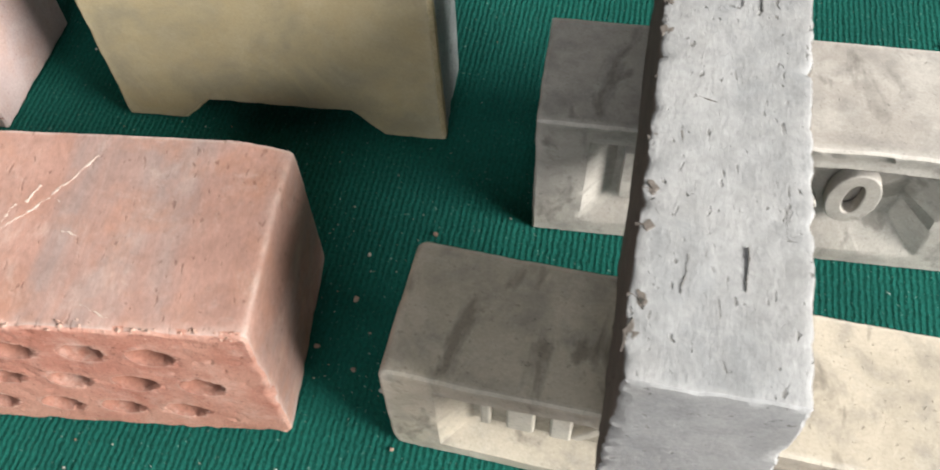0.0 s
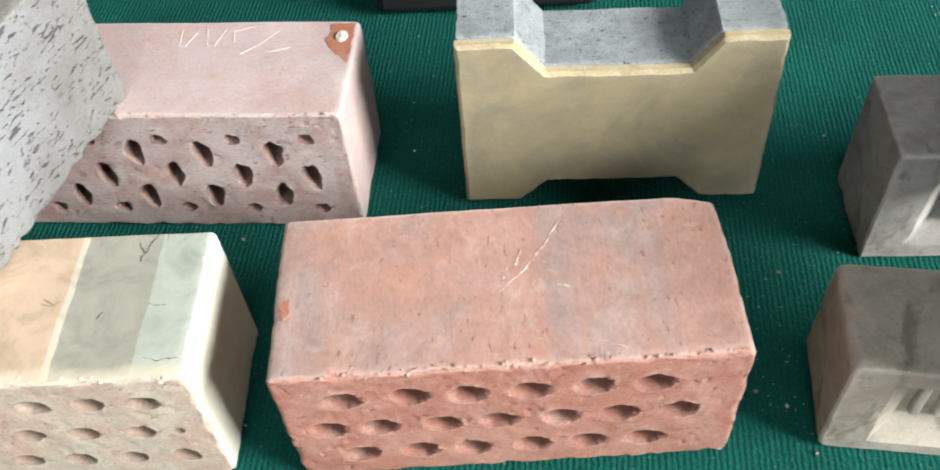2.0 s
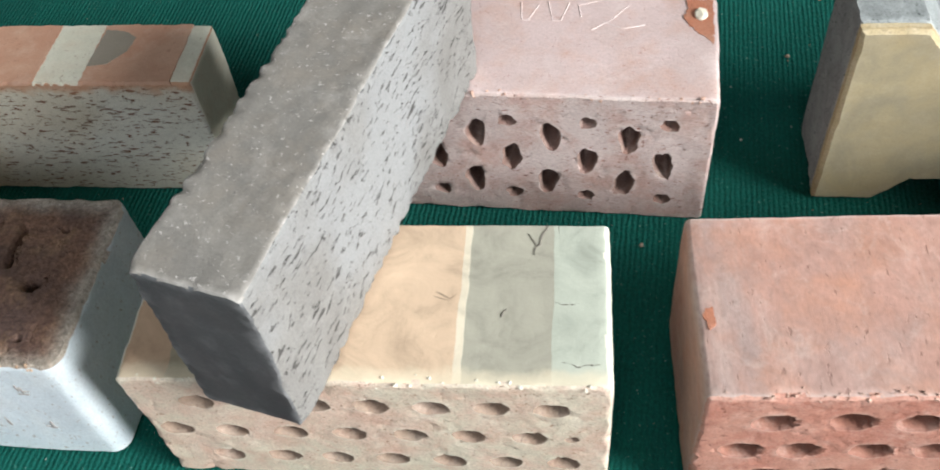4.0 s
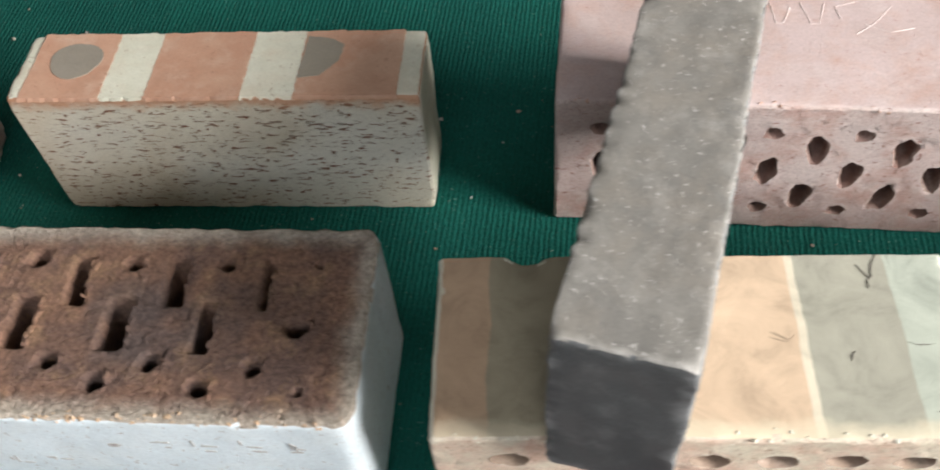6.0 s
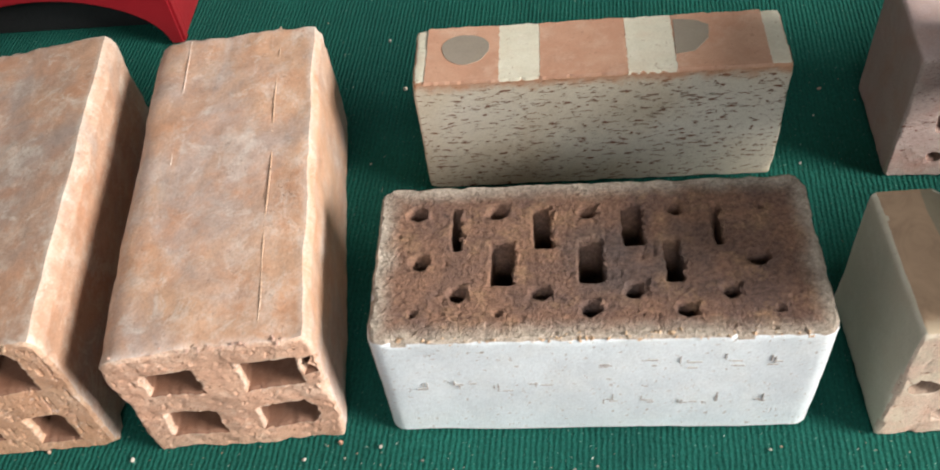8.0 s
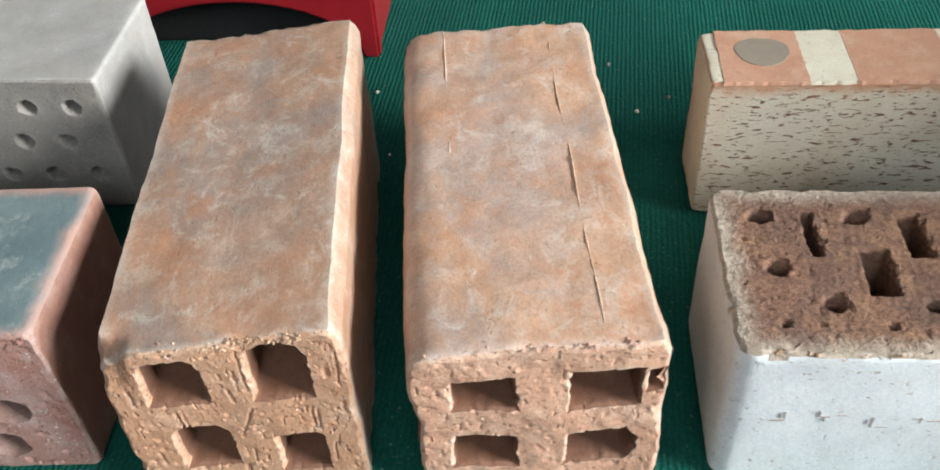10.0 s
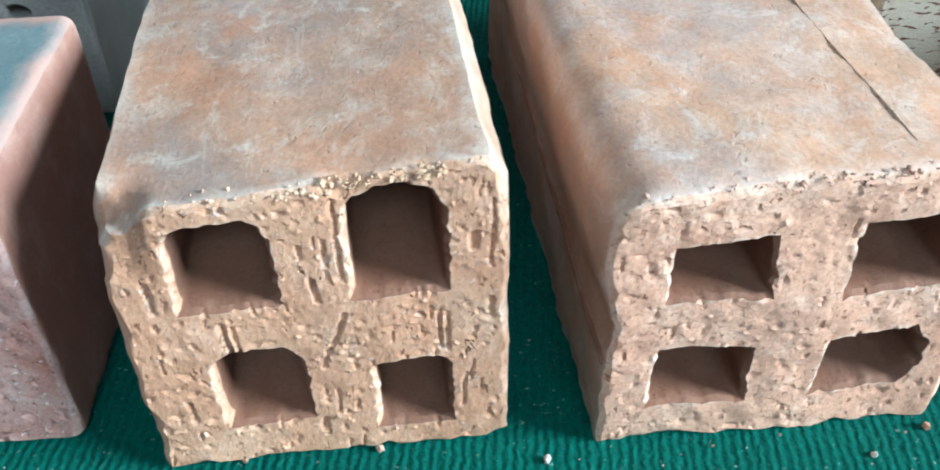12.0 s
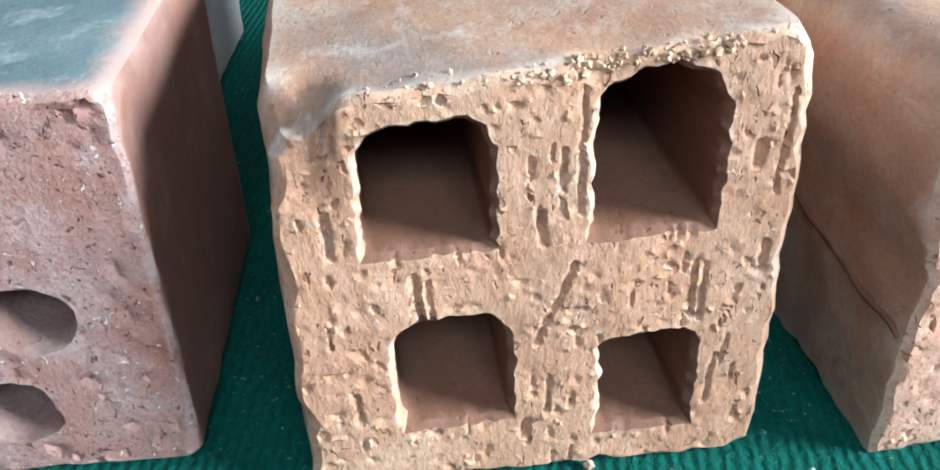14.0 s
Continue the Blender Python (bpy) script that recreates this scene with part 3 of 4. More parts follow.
def patch(outline, z, thick=0.0005, step=0.0025, ragged=0.0006, seed=1):
    """A thin skin with a ragged outline, lying flat at the height z."""
    pts = [(x + noise.noise(Vector((x * 300, y * 300, seed))) * ragged, y + noise.noise(Vector((x * 300, y * 300, seed + 9))) * ragged) for x, y in resample(outline, step)]
    bm = bmesh.new()
    lo = [bm.verts.new((x, y, z - 0.002)) for x, y in pts]
    ins = inset(pts, 0.0006)
    hi = [bm.verts.new((x, y, z + thick)) for x, y in ins]
    k = len(pts)
    for i in range(k):
        bm.faces.new((lo[i], lo[(i + 1) % k], hi[(i + 1) % k], hi[i]))
    bm.faces.new(hi)
    return bm


# ---------------------------------------------------------------- the room
# Enclosure out of view; its dark plaster keeps bounced light on the table low.
def room():
    x0, x1, y0, y1, top = -3.6, 3.2, -3.2, 1.6, 4.0
    tagged(link("floor", cube(x0 - 0.2, y0 - 0.2, FLOOR - 0.1, x1 + 0.2, y1 + 0.2, FLOOR), "floor"), "worn grey concrete floor of the room", "floor", kind="structure")
    bm = cube(x1, y0, FLOOR, x1 + 0.2, y1, 1.15)
    box(bm, x1, y0, 2.8, x1 + 0.2, y1, top)
    box(bm, x1, y0, 1.15, x1 + 0.2, -1.95, 2.8)
    box(bm, x1, -0.05, 1.15, x1 + 0.2, y1, 2.8)
    tagged(link("wall_east", bm, "wall"), "dull grey plaster wall with a wide window opening", "wall", kind="structure")
    tagged(link("wall_west", cube(x0 - 0.2, y0, FLOOR, x0, y1, top), "wall"), "dull grey plaster wall", "wall", kind="structure")
    tagged(link("wall_north", cube(x0 - 0.2, y1, FLOOR, x1 + 0.2, y1 + 0.2, top), "wall"), "dull grey plaster wall", "wall", kind="structure")
    a, b, c, d = -1.7, 0.7, 2.05, 3.45
    bm = cube(x0 - 0.2, y0 - 0.2, FLOOR, a, y0, top)
    box(bm, b, y0 - 0.2, FLOOR, x1 + 0.2, y0, top)
    box(bm, a, y0 - 0.2, FLOOR, b, y0, c)
    box(bm, a, y0 - 0.2, d, b, y0, top)
    tagged(link("wall_south", bm, "wall"), "dull grey plaster wall with a wide window opening", "wall", kind="structure")
    # unseen frame, added around the opening of the fill lamp
    win = empty("window_1", pose(0, 0, 0), "white-painted frame added in the unseen opening of the fill lamp", "window", kind="structure")
    part("window_frame", cube(a, y0 - 0.14, c, a + 0.05, y0 - 0.08, d, bev=0.004), "frame", win)
    part("window_frame", cube(b - 0.05, y0 - 0.14, c, b, y0 - 0.08, d, bev=0.004), "frame", win)
    part("window_frame", cube(a + 0.05, y0 - 0.14, c, b - 0.05, y0 - 0.08, c + 0.05, bev=0.004), "frame", win)
    part("window_frame", cube(a + 0.05, y0 - 0.14, d - 0.05, b - 0.05, y0 - 0.08, d, bev=0.004), "frame", win)
    part("mullion", cube(-0.53, y0 - 0.14, c + 0.05, -0.47, y0 - 0.08, d - 0.05, bev=0.004), "frame", win)
    bm = cube(x0 - 0.2, y0 - 0.2, top, x1 + 0.2, y1 + 0.2, top + 0.15)
    tagged(link("ceiling", bm, "wall"), "dull grey plaster ceiling", "ceiling", kind="structure")


room()


# ---------------------------------------------------------------- table and carpet
def table():
    t = empty("table", pose(0, 0, FLOOR), "long dark maroon varnished wooden table under a green carpet", "table")
    z = -FLOOR
    part("tabletop", cube(-2.0, 0.03, z - 0.046, 0.95, 1.15, z - 0.006, bev=0.004), "maroon", t)
    for x in (-1.9, -0.55, 0.80):
        for y in (0.1, 1.02):
            part("leg", cube(x, y, 0, x + 0.06, y + 0.06, z - 0.05, bev=0.004), "maroon", t)
    part("apron", cube(-1.84, 0.11, z - 0.14, 0.8, 0.13, z - 0.05), "maroon", t)


table()


def carpet():
    bm = bmesh.new()
    x0, x1, y0, y1 = -1.95, 0.9, 0.107, 1.12
    nx, ny = 700, 60
    rows = []
    for j in range(ny + 1):
        y = y0 + (y1 - y0) * (j / ny) ** 1.6
        row = []
        for i in range(nx + 1):
            x = x0 + (x1 - x0) * i / nx
            q = Vector((x, y, 0.0))
            dz = 0.0006 * noise.noise(q * 9) + 0.0005 * noise.noise(q * 60)
            dy = 0.0022 * noise.noise(Vector((x * 14, 0, 5))) + 0.0008 * noise.noise(Vector((x * 170, 0, 5))) if j == 0 else 0.0
            row.append(bm.verts.new((x, y + dy, -0.0008 + dz)))
        rows.append(row)
    for a, b in zip(rows, rows[1:]):
        for i in range(nx):
            bm.faces.new((a[i], a[i + 1], b[i + 1], b[i]))
    low = [bm.verts.new((v.co.x, v.co.y - 0.001, -0.006)) for v in rows[0]]
    for i in range(nx):
        bm.faces.new((low[i], low[i + 1], rows[0][i + 1], rows[0][i]))
    for f in bm.faces:
        f.smooth = True
    ob = link("carpet", bm, "carpet")
    tagged(ob, "ribbed green carpet spread over the table, dusty with crumbs", "carpet")
    part("hem", seam(), "carpet", ob, "folded green hem along the edge")


def seam():
    """A thin flat hem along the front edge, a second layer of the same cloth."""
    bm = bmesh.new()
    a, b, c, d = [], [], [], []
    k = 400
    for i in range(k + 1):
        x = -1.95 + 1.15 * i / k
        w = 0.0012 * noise.noise(Vector((x * 30, 2, 1))) + 0.001 * noise.noise(Vector((x * 120, 2, 1)))
        a.append(bm.verts.new((x, 0.106 + w, -0.004)))
        b.append(bm.verts.new((x, 0.107 + w, 0.0016)))
        c.append(bm.verts.new((x, 0.1185 + w, 0.0018)))
        d.append(bm.verts.new((x, 0.1195 + w, -0.003)))
    for lo, hi in ((a, b), (b, c), (c, d)):
        for i in range(k):
            bm.faces.new((lo[i], lo[i + 1], hi[i + 1], hi[i]))
    return bm


carpet()


# ---------------------------------------------------------------- bricks
def stand(x, y, z, yaw):
    return pose(x, y, z, 0, 0, yaw)


def front_slot(nrm, c):
    return 1 if nrm.y < -0.5 and c.y < 0.004 else 0


def stroke(bm, pts, r, z):
    """A raised or sunk line through points on a level face, of half-round section."""
    rows = []
    for i, (px, py) in enumerate(pts):
        (ax, ay), (bx, by) = pts[max(0, i - 1)], pts[min(len(pts) - 1, i + 1)]
        d = Vector((bx - ax, by - ay, 0)).normalized()
        n = Vector((-d.y, d.x, 0)) * r
        c = Vector((px, py, z))
        rows.append([bm.verts.new(q) for q in (c - n, c + Vector((0, 0, r * 0.7)), c + n)])
    for a, b in zip(rows, rows[1:]):
        bm.faces.new((a[0], b[0], b[1], a[1]))
        bm.faces.new((a[1], b[1], b[2], a[2]))
    bm.faces.new(rows[0])
    bm.faces.new(list(reversed(rows[-1])))


def shallow(bm, pts, r, z, lift=0.0004, wander=0.0014):
    """A hair-thin scratch, uneven in width, that follows points on a level face."""
    fine = [(pts[i][0] + (pts[i + 1][0] - pts[i][0]) * k / 8, pts[i][1] + (pts[i + 1][1] - pts[i][1]) * k / 8) for i in range(len(pts) - 1) for k in range(8)] + [pts[-1]]
    rows = []
    for i, (px, py) in enumerate(fine):
        (ax, ay), (bx, by) = fine[max(0, i - 1)], fine[min(len(fine) - 1, i + 1)]
        d = Vector((bx - ax, by - ay, 0)).normalized()
        w = Vector((-d.y, d.x, 0)) * r * max(0.05, 0.35 + 2.2 * noise.noise(Vector((px * 500, py * 500, 3))))
        c = Vector((px, py, z)) + noise.noise_vector(Vector((px * 260, py * 260, 1))) * wander
        c.z = z
        rows.append([bm.verts.new(q) for q in (c - w - Vector((0, 0, 0.001)), c - w * 0.6 + Vector((0, 0, lift)), c + w * 0.6 + Vector((0, 0, lift)), c + w - Vector((0, 0, 0.001)))])
    for a, b in zip(rows, rows[1:]):
        for k in range(3):
            bm.faces.new((a[k], b[k], b[k + 1], a[k + 1]))


# red brick with round holes
rng = random.Random(4)
RED = [(u, 0.080) for u in (0.033, 0.0665, 0.096, 0.1277, 0.1597, 0.1894)] + [(u, 0.051) for u in (0.0217, 0.0486, 0.082, 0.1104, 0.1434, 0.1731, 0.2043)] + [(u, 0.0226) for u in (0.0348, 0.0673, 0.0961, 0.1274, 0.1585, 0.1895)]


def torn_hole(u, v, a, b, rng):
    """A bored hole whose mouth is smooth on one side and torn into points on the other."""
    ph, out = rng.uniform(0, 6), []
    for x, y in ellipse(u, v, a, b, 0, 40, 0.07, rng):
        k = max(0.0, (x - u) / a)
        out.append((x + k * 0.0016 * math.sin(y * 2600 + ph) + k * 0.0008, y))
    return out


def red_corner(p):
    """The top corner at the back is knocked off."""
    a, b = max(0.0, (p.x - 0.213) / 0.024), max(0.0, (p.z - 0.062) / 0.04)
    return Vector((p.x, p.y - 0.007 * a * b * max(0.0, (p.y - 0.07) / 0.033), p.z))


def holed_brick(name, w, h, d, holes, mats, m, label, seed, **kw):
    thing = empty(name, m, label, "brick", "sample bricks")
    part("body", block(round_rect(0, 0, w, h, 0.0025, 3), holes, d, seed=seed, slots=front_slot, **kw), mats, thing)
    return thing


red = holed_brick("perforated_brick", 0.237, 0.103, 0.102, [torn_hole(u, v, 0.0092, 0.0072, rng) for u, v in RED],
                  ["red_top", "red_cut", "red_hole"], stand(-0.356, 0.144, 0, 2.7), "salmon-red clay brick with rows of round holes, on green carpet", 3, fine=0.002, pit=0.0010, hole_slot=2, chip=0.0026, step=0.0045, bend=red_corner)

for pts in ([(0.1495, 0.089), (0.143, 0.077), (0.1358, 0.066)], [(0.1345, 0.064), (0.126, 0.054), (0.1157, 0.044)], [(0.1365, 0.064), (0.145, 0.060), (0.1517, 0.059)],
            [(0.1455, 0.047), (0.1535, 0.045)], [(0.120, 0.060), (0.117, 0.049)], [(0.165, 0.012), (0.178, 0.006)], [(0.128, 0.071), (0.1245, 0.061)]):
    bm = bmesh.new()
    shallow(bm, pts, 0.0007, 0.1031, 0.00015)
    part("scratch", bm, "scratch_white", red, "pale scratch across the top")

part("orange_spot", patch(ellipse(0.0055, 0.043, 0.0032, 0.0065, 0, 20, 0.25, rng), 0.1029, 0.0004), "rust", red, "small orange spot near the edge")

# cream brick with banded top
CREAM = [(0.006 + 0.0287 * i, 0.081) for i in range(1, 8)] + [(0.0145 + 0.0302 * i, 0.051) for i in range(0, 7)] + [(0.0052 + 0.0295 * i, 0.0225) for i in range(0, 8)]
holes = [ellipse(u, v, 0.0078, 0.0056, -6, 16, 0.10, rng) for u, v in CREAM if 0.01 < u < 0.226] + [ellipse(0.2160, 0.0505, 0.0028, 0.0022, 0, 10, 0.1, rng)]


def cream_slot(nrm, c):
    if nrm.y < -0.5 and c.y < 0.004:
        return 1
    return 2 if abs(nrm.x) > 0.35 else 0


def cream_notch(p):
    """A small bite out of the top edge at the back."""
    if 0.034 < p.x < 0.052 and p.z > 0.078 and p.y > 0.085:
        k = math.sin((p.x - 0.034) / 0.018 * math.pi) ** 0.5 * (p.z - 0.078) / 0.016 * (p.y - 0.085) / 0.018
        return Vector((p.x, p.y - 0.0035 * k, p.z - 0.003 * k))
    return p


cream = empty("banded_brick", stand(-0.631, 0.142, 0, 1.2), "cream and tan brick with banded slip on top and oval holes", "brick", "sample bricks")
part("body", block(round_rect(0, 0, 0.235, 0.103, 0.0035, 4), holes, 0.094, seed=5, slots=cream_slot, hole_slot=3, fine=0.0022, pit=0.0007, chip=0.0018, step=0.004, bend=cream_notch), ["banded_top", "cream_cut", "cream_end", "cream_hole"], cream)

for pts in ([(0.197, 0.074), (0.200, 0.083), (0.204, 0.093)], [(0.1985, 0.080), (0.194, 0.087)], [(0.208, 0.046), (0.213, 0.044), (0.219, 0.0455)], [(0.212, 0.013), (0.219, 0.011), (0.229, 0.012)], [(0.183, 0.037), (0.185, 0.042)]):
    bm = bmesh.new()
    shallow(bm, pts, 0.00045, 0.1031, 0.0002, 0.0010)
    part("crack", bm, "slab_side", cream, "dark crack in the slip")

# pink brick with slots
PINK_A = [(0.0255 + 0.047 * i, 0.083) for i in range(5)]
PINK_B = [(0.006 + 0.0465 * i, 0.071) for i in range(1, 5)]
PINK_C = [(0.0275 + 0.0463 * i, 0.051) for i in range(5)]
PINK_D = [(0.003 + 0.0466 * i, 0.0315) for i in range(1, 5)]
PINK_E = [(0.0275 + 0.0466 * i, 0.0187) for i in range(5)]
holes = [ellipse(u, v, 0.0044, 0.0038, 0, 12, 0.2, rng) for u, v in PINK_A + PINK_E]
holes += [ellipse(u, v, 0.0052, 0.0104, rng.uniform(-8, 8), 18, 0.2, rng) for u, v in PINK_B + PINK_C + PINK_D]
pink = holed_brick("slotted_brick", 0.240, 0.104, 0.092, [h for h in holes if min(p[0] for p in h) > 0.004], ["pink_top", "pink_cut", "pink_hole"],
                   stand(-0.577, 0.339, 0, -2.7), "pale pink clay brick with slotted holes and scratched top", 7, hole_slot=2, fine=0.0024, pit=0.0008, chip=0.0013, step=0.0045)
bm = patch([(0.2215, 0.088), (0.2365, 0.087), (0.2368, 0.048), (0.2325, 0.055), (0.2290, 0.057), (0.2235, 0.064), (0.2205, 0.070), (0.2222, 0.079)], 0.1042, 0.0003, ragged=0.002)
part("rust_patch", bm, "rust", pink, "orange chipped corner patch")
bm = bmesh.new()
bmesh.ops.create_icosphere(bm, subdivisions=2, radius=0.0042, matrix=Matrix.LocRotScale((0.2300, 0.074, 0.1048), None, (1, 1.3, 0.5)))
for v in bm.verts:
    v.co += noise.noise_vector(v.co * 400) * 0.0009
part("pebble", bm, "white_bit", pink, "pale yellow pebble in the clay")


for pts in ([(0.120, 0.083), (0.122, 0.066), (0.126, 0.066), (0.131, 0.080)], [(0.137, 0.084), (0.141, 0.066), (0.146, 0.066), (0.150, 0.083)], [(0.158, 0.070), (0.156, 0.081), (0.170, 0.086)],
            [(0.165, 0.058), (0.176, 0.067), (0.187, 0.082)], [(0.171, 0.066), (0.184, 0.060), (0.197, 0.064)]):
    bm = bmesh.new()
    stroke(bm, pts, 0.0011, 0.1036)
    part("scratch_mark", bm, "pink_top", pink)

# white brick with scorched, perforated top
WHITE_SMALL = [(0.0185, 0.0865), (0.0664, 0.0862), (0.1156, 0.0854), (0.164, 0.0855), (0.022, 0.0516), (0.2062, 0.0496), (0.0441, 0.0297), (0.0898, 0.0287), (0.1391, 0.029), (0.1877, 0.0286), (0.1146, 0.0178), (0.1653, 0.016)]
WHITE_TINY = [(0.2107, 0.0857), (0.0197, 0.0175), (0.0666, 0.0166), (0.2118, 0.0157)]
WHITE_SLOT = [(0.0422, 0.0746, 0.0026), (0.0905, 0.0743, 0.0045), (0.1403, 0.0749, 0.0052), (0.1866, 0.0738, 0.0018), (0.0678, 0.05, 0.0058), (0.1162, 0.0499, 0.0062), (0.1606, 0.0496, 0.0042)]
holes = [ellipse(u, v, rng.uniform(0.0046, 0.0066), rng.uniform(0.0043, 0.0052), rng.uniform(-20, 20), 12, 0.22, rng) for u, v in WHITE_SMALL]
holes += [ellipse(u, v, 0.0019, 0.0021, 0, 9, 0.2, rng) for u, v in WHITE_TINY]
for u, v, a in WHITE_SLOT:
    a *= 1.12
    p = resample(round_rect(u - a, v - 0.0148, u + a, v + 0.0148, 0.0014, 2), 0.0028)
    holes.append([(x + noise.noise(Vector((x * 350, y * 350, 2))) * 0.0016, y + noise.noise(Vector((x * 350, y * 350, 8))) * 0.001) for x, y in p])


def top_slot(nrm, c):
    return 1 if nrm.z > 0.45 and c.z > 0.082 or (nrm.z < 0.45 and 0.008 < c.y < 0.097 and 0.008 < c.x < 0.229) else 0


white = empty("scorched_brick", stand(-0.904, 0.152, 0, -0.5), "white-sided brick with scorched brown perforated top and faint lettering", "brick", "sample bricks")
part("body", block(round_rect(-0.003, -0.001, 0.239, 0.108, 0.009, 5), holes, 0.096, seed=9, axis="top", top=0.096, slots=top_slot, fine=0.0017, pit=0.0010, chip=0.0030, edge=0.0016, step=0.0042), ["white_side", "scorched_top"], white)
rw = random.Random(12)


def burrs():
    """Torn clay pushed up along one side of each hole in the scorched top."""
    rg, bm = random.Random(40), bmesh.new()
    for u, v, a, b, count in [(u, v, a * 1.1, 0.012, 13) for u, v, a in WHITE_SLOT] + [(u, v, 0.0052, 0.0045, 6) for u, v in WHITE_SMALL]:
        for _ in range(count):
            r = rg.uniform(0.0009, 0.0021)
            c = (u + a + rg.uniform(0.0002, 0.0030), v + rg.uniform(-b, b), 0.0958 + rg.uniform(-0.0006, 0.0006))
            q = bmesh.ops.create_icosphere(bm, subdivisions=1, radius=r, matrix=Matrix.LocRotScale(c, Matrix.Rotation(rg.uniform(-0.4, 0.4), 3, "Z"), (0.7, rg.uniform(1.0, 2.4), 0.7)))["verts"]
            for w in q:
                w.co += noise.noise_vector(w.co * 600) * r * 0.8
    return bm


tagged(part("torn_clay", burrs(), "scorched_top", white), "torn brown clay pushed up beside the holes", kind="stuff")
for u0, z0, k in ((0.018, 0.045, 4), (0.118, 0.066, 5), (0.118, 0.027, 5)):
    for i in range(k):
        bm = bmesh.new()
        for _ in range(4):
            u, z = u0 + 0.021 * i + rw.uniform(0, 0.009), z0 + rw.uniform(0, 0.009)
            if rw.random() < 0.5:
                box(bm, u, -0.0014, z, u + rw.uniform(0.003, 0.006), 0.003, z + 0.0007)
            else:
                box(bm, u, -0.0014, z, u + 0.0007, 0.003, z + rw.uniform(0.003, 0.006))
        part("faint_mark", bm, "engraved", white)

# two hollow clay blocks with four openings
def wobbly(p, a=0.0011, f=320, s=1.0):
    return [(x + noise.noise(Vector((x * f, y * f, s))) * a, y + noise.noise(Vector((x * f, y * f, s + 5))) * a) for x, y in resample(p, 0.0018)]


def arch(u0, v0, u1, v1, r):
    return [(u0, v0), (u1, v0), (u1, v1 - r), (u1 - r * 0.35, v1 - r * 0.3), (u1 - r, v1), (u0 + r, v1), (u0 + r * 0.35, v1 - r * 0.3), (u0, v1 - r)]


hol = [wobbly(arch(0.0165, 0.0690, 0.0435, 0.0992, 0.007), s=1), wobbly(arch(0.0650, 0.0690, 0.0908, 0.1070, 0.009), s=2), wobbly(arch(0.0203, 0.0192, 0.0465, 0.0495, 0.006), s=3), wobbly(arch(0.0680, 0.0118, 0.0903, 0.0400, 0.003), s=4)]
OUT = [(-0.0025, 0.0), (0.1095, 0.0), (0.109, 0.106), (0.104, 0.114), (0.05, 0.1085), (0.0005, 0.106), (-0.0025, 0.099)]


# gouges that the wire and torn grit left in the open end: from, to, half width, depth
GOUGES = [(0.009, 0.070, 0.0088, 0.080, 0.0012, 0.002), (0.054, 0.069, 0.0535, 0.077, 0.0012, 0.002), (0.062, 0.076, 0.0625, 0.105, 0.0008, 0.0016),
          (0.0585, 0.082, 0.0585, 0.091, 0.0009, 0.0015), (0.1035, 0.076, 0.1045, 0.100, 0.0008, 0.0015), (0.0615, 0.063, 0.0580, 0.053, 0.0010, 0.002),
          (0.0580, 0.053, 0.0530, 0.041, 0.0010, 0.002), (0.027, 0.051, 0.0262, 0.063, 0.0009, 0.002), (0.0295, 0.050, 0.0290, 0.061, 0.0009, 0.0018),
          (0.0880, 0.045, 0.0885, 0.060, 0.0009, 0.002), (0.0905, 0.044, 0.0910, 0.059, 0.0009, 0.0018), (0.0945, 0.018, 0.0955, 0.032, 0.0009, 0.0018),
          (0.0115, 0.022, 0.0105, 0.031, 0.0010, 0.0014), (0.0985, 0.083, 0.0990, 0.088, 0.0016, 0.002), (0.0555, 0.020, 0.0560, 0.030, 0.0008, 0.0014),
          (0.034, 0.104, 0.0345, 0.1085, 0.0012, 0.002), (0.050, 0.012, 0.0505, 0.017, 0.0012, 0.0016), (0.1035, 0.058, 0.104, 0.064, 0.0011, 0.0018)]
rg = random.Random(8)
for _ in range(20):
    u, v, k = rg.uniform(0.002, 0.104), rg.uniform(0.004, 0.1), rg.uniform(0.0005, 0.004)
    GOUGES.append((u, v, u + rg.gauss(0, 0.0006), v + k, rg.uniform(0.0006, 0.0010), rg.uniform(0.0008, 0.0018)))


def taper(k):
    return lambda p: Vector((p.x + k * p.z, p.y, p.z))


def broken_corner(p):
    """The skin has broken away at one top corner of the open end."""
    a, b, c = max(0.0, 1 - (p.x + 0.003) / 0.017), max(0.0, 1 - p.z / 0.014), max(0.0, (p.y - 0.08) / 0.026)
    q = taper(-0.012)(p)
    k = min(1.0, 2.2 * a) * min(1.0, 2.0 * b) * c
    return Vector((q.x + 0.002 * k, q.y - 0.0075 * k, q.z + 0.0035 * k))


hollow = empty("hollow_clay_block", stand(-1.185, 0.1355, 0, 5.8), "orange hollow clay block with four openings in its torn end", "brick", "hollow blocks")
part("body", block(OUT, hol, 0.256, seed=11, slots=front_slot, fine=0.00075, hole_slot=2, pit=0.0010, gouges=GOUGES, lit_mouth=True, ragged=0.0019, chip=0.0030, edge=0.0016, step=0.004, wave=0.0012, bend=broken_corner), ["hollow_top", "hollow_cut", "hollow_hole"], hollow)

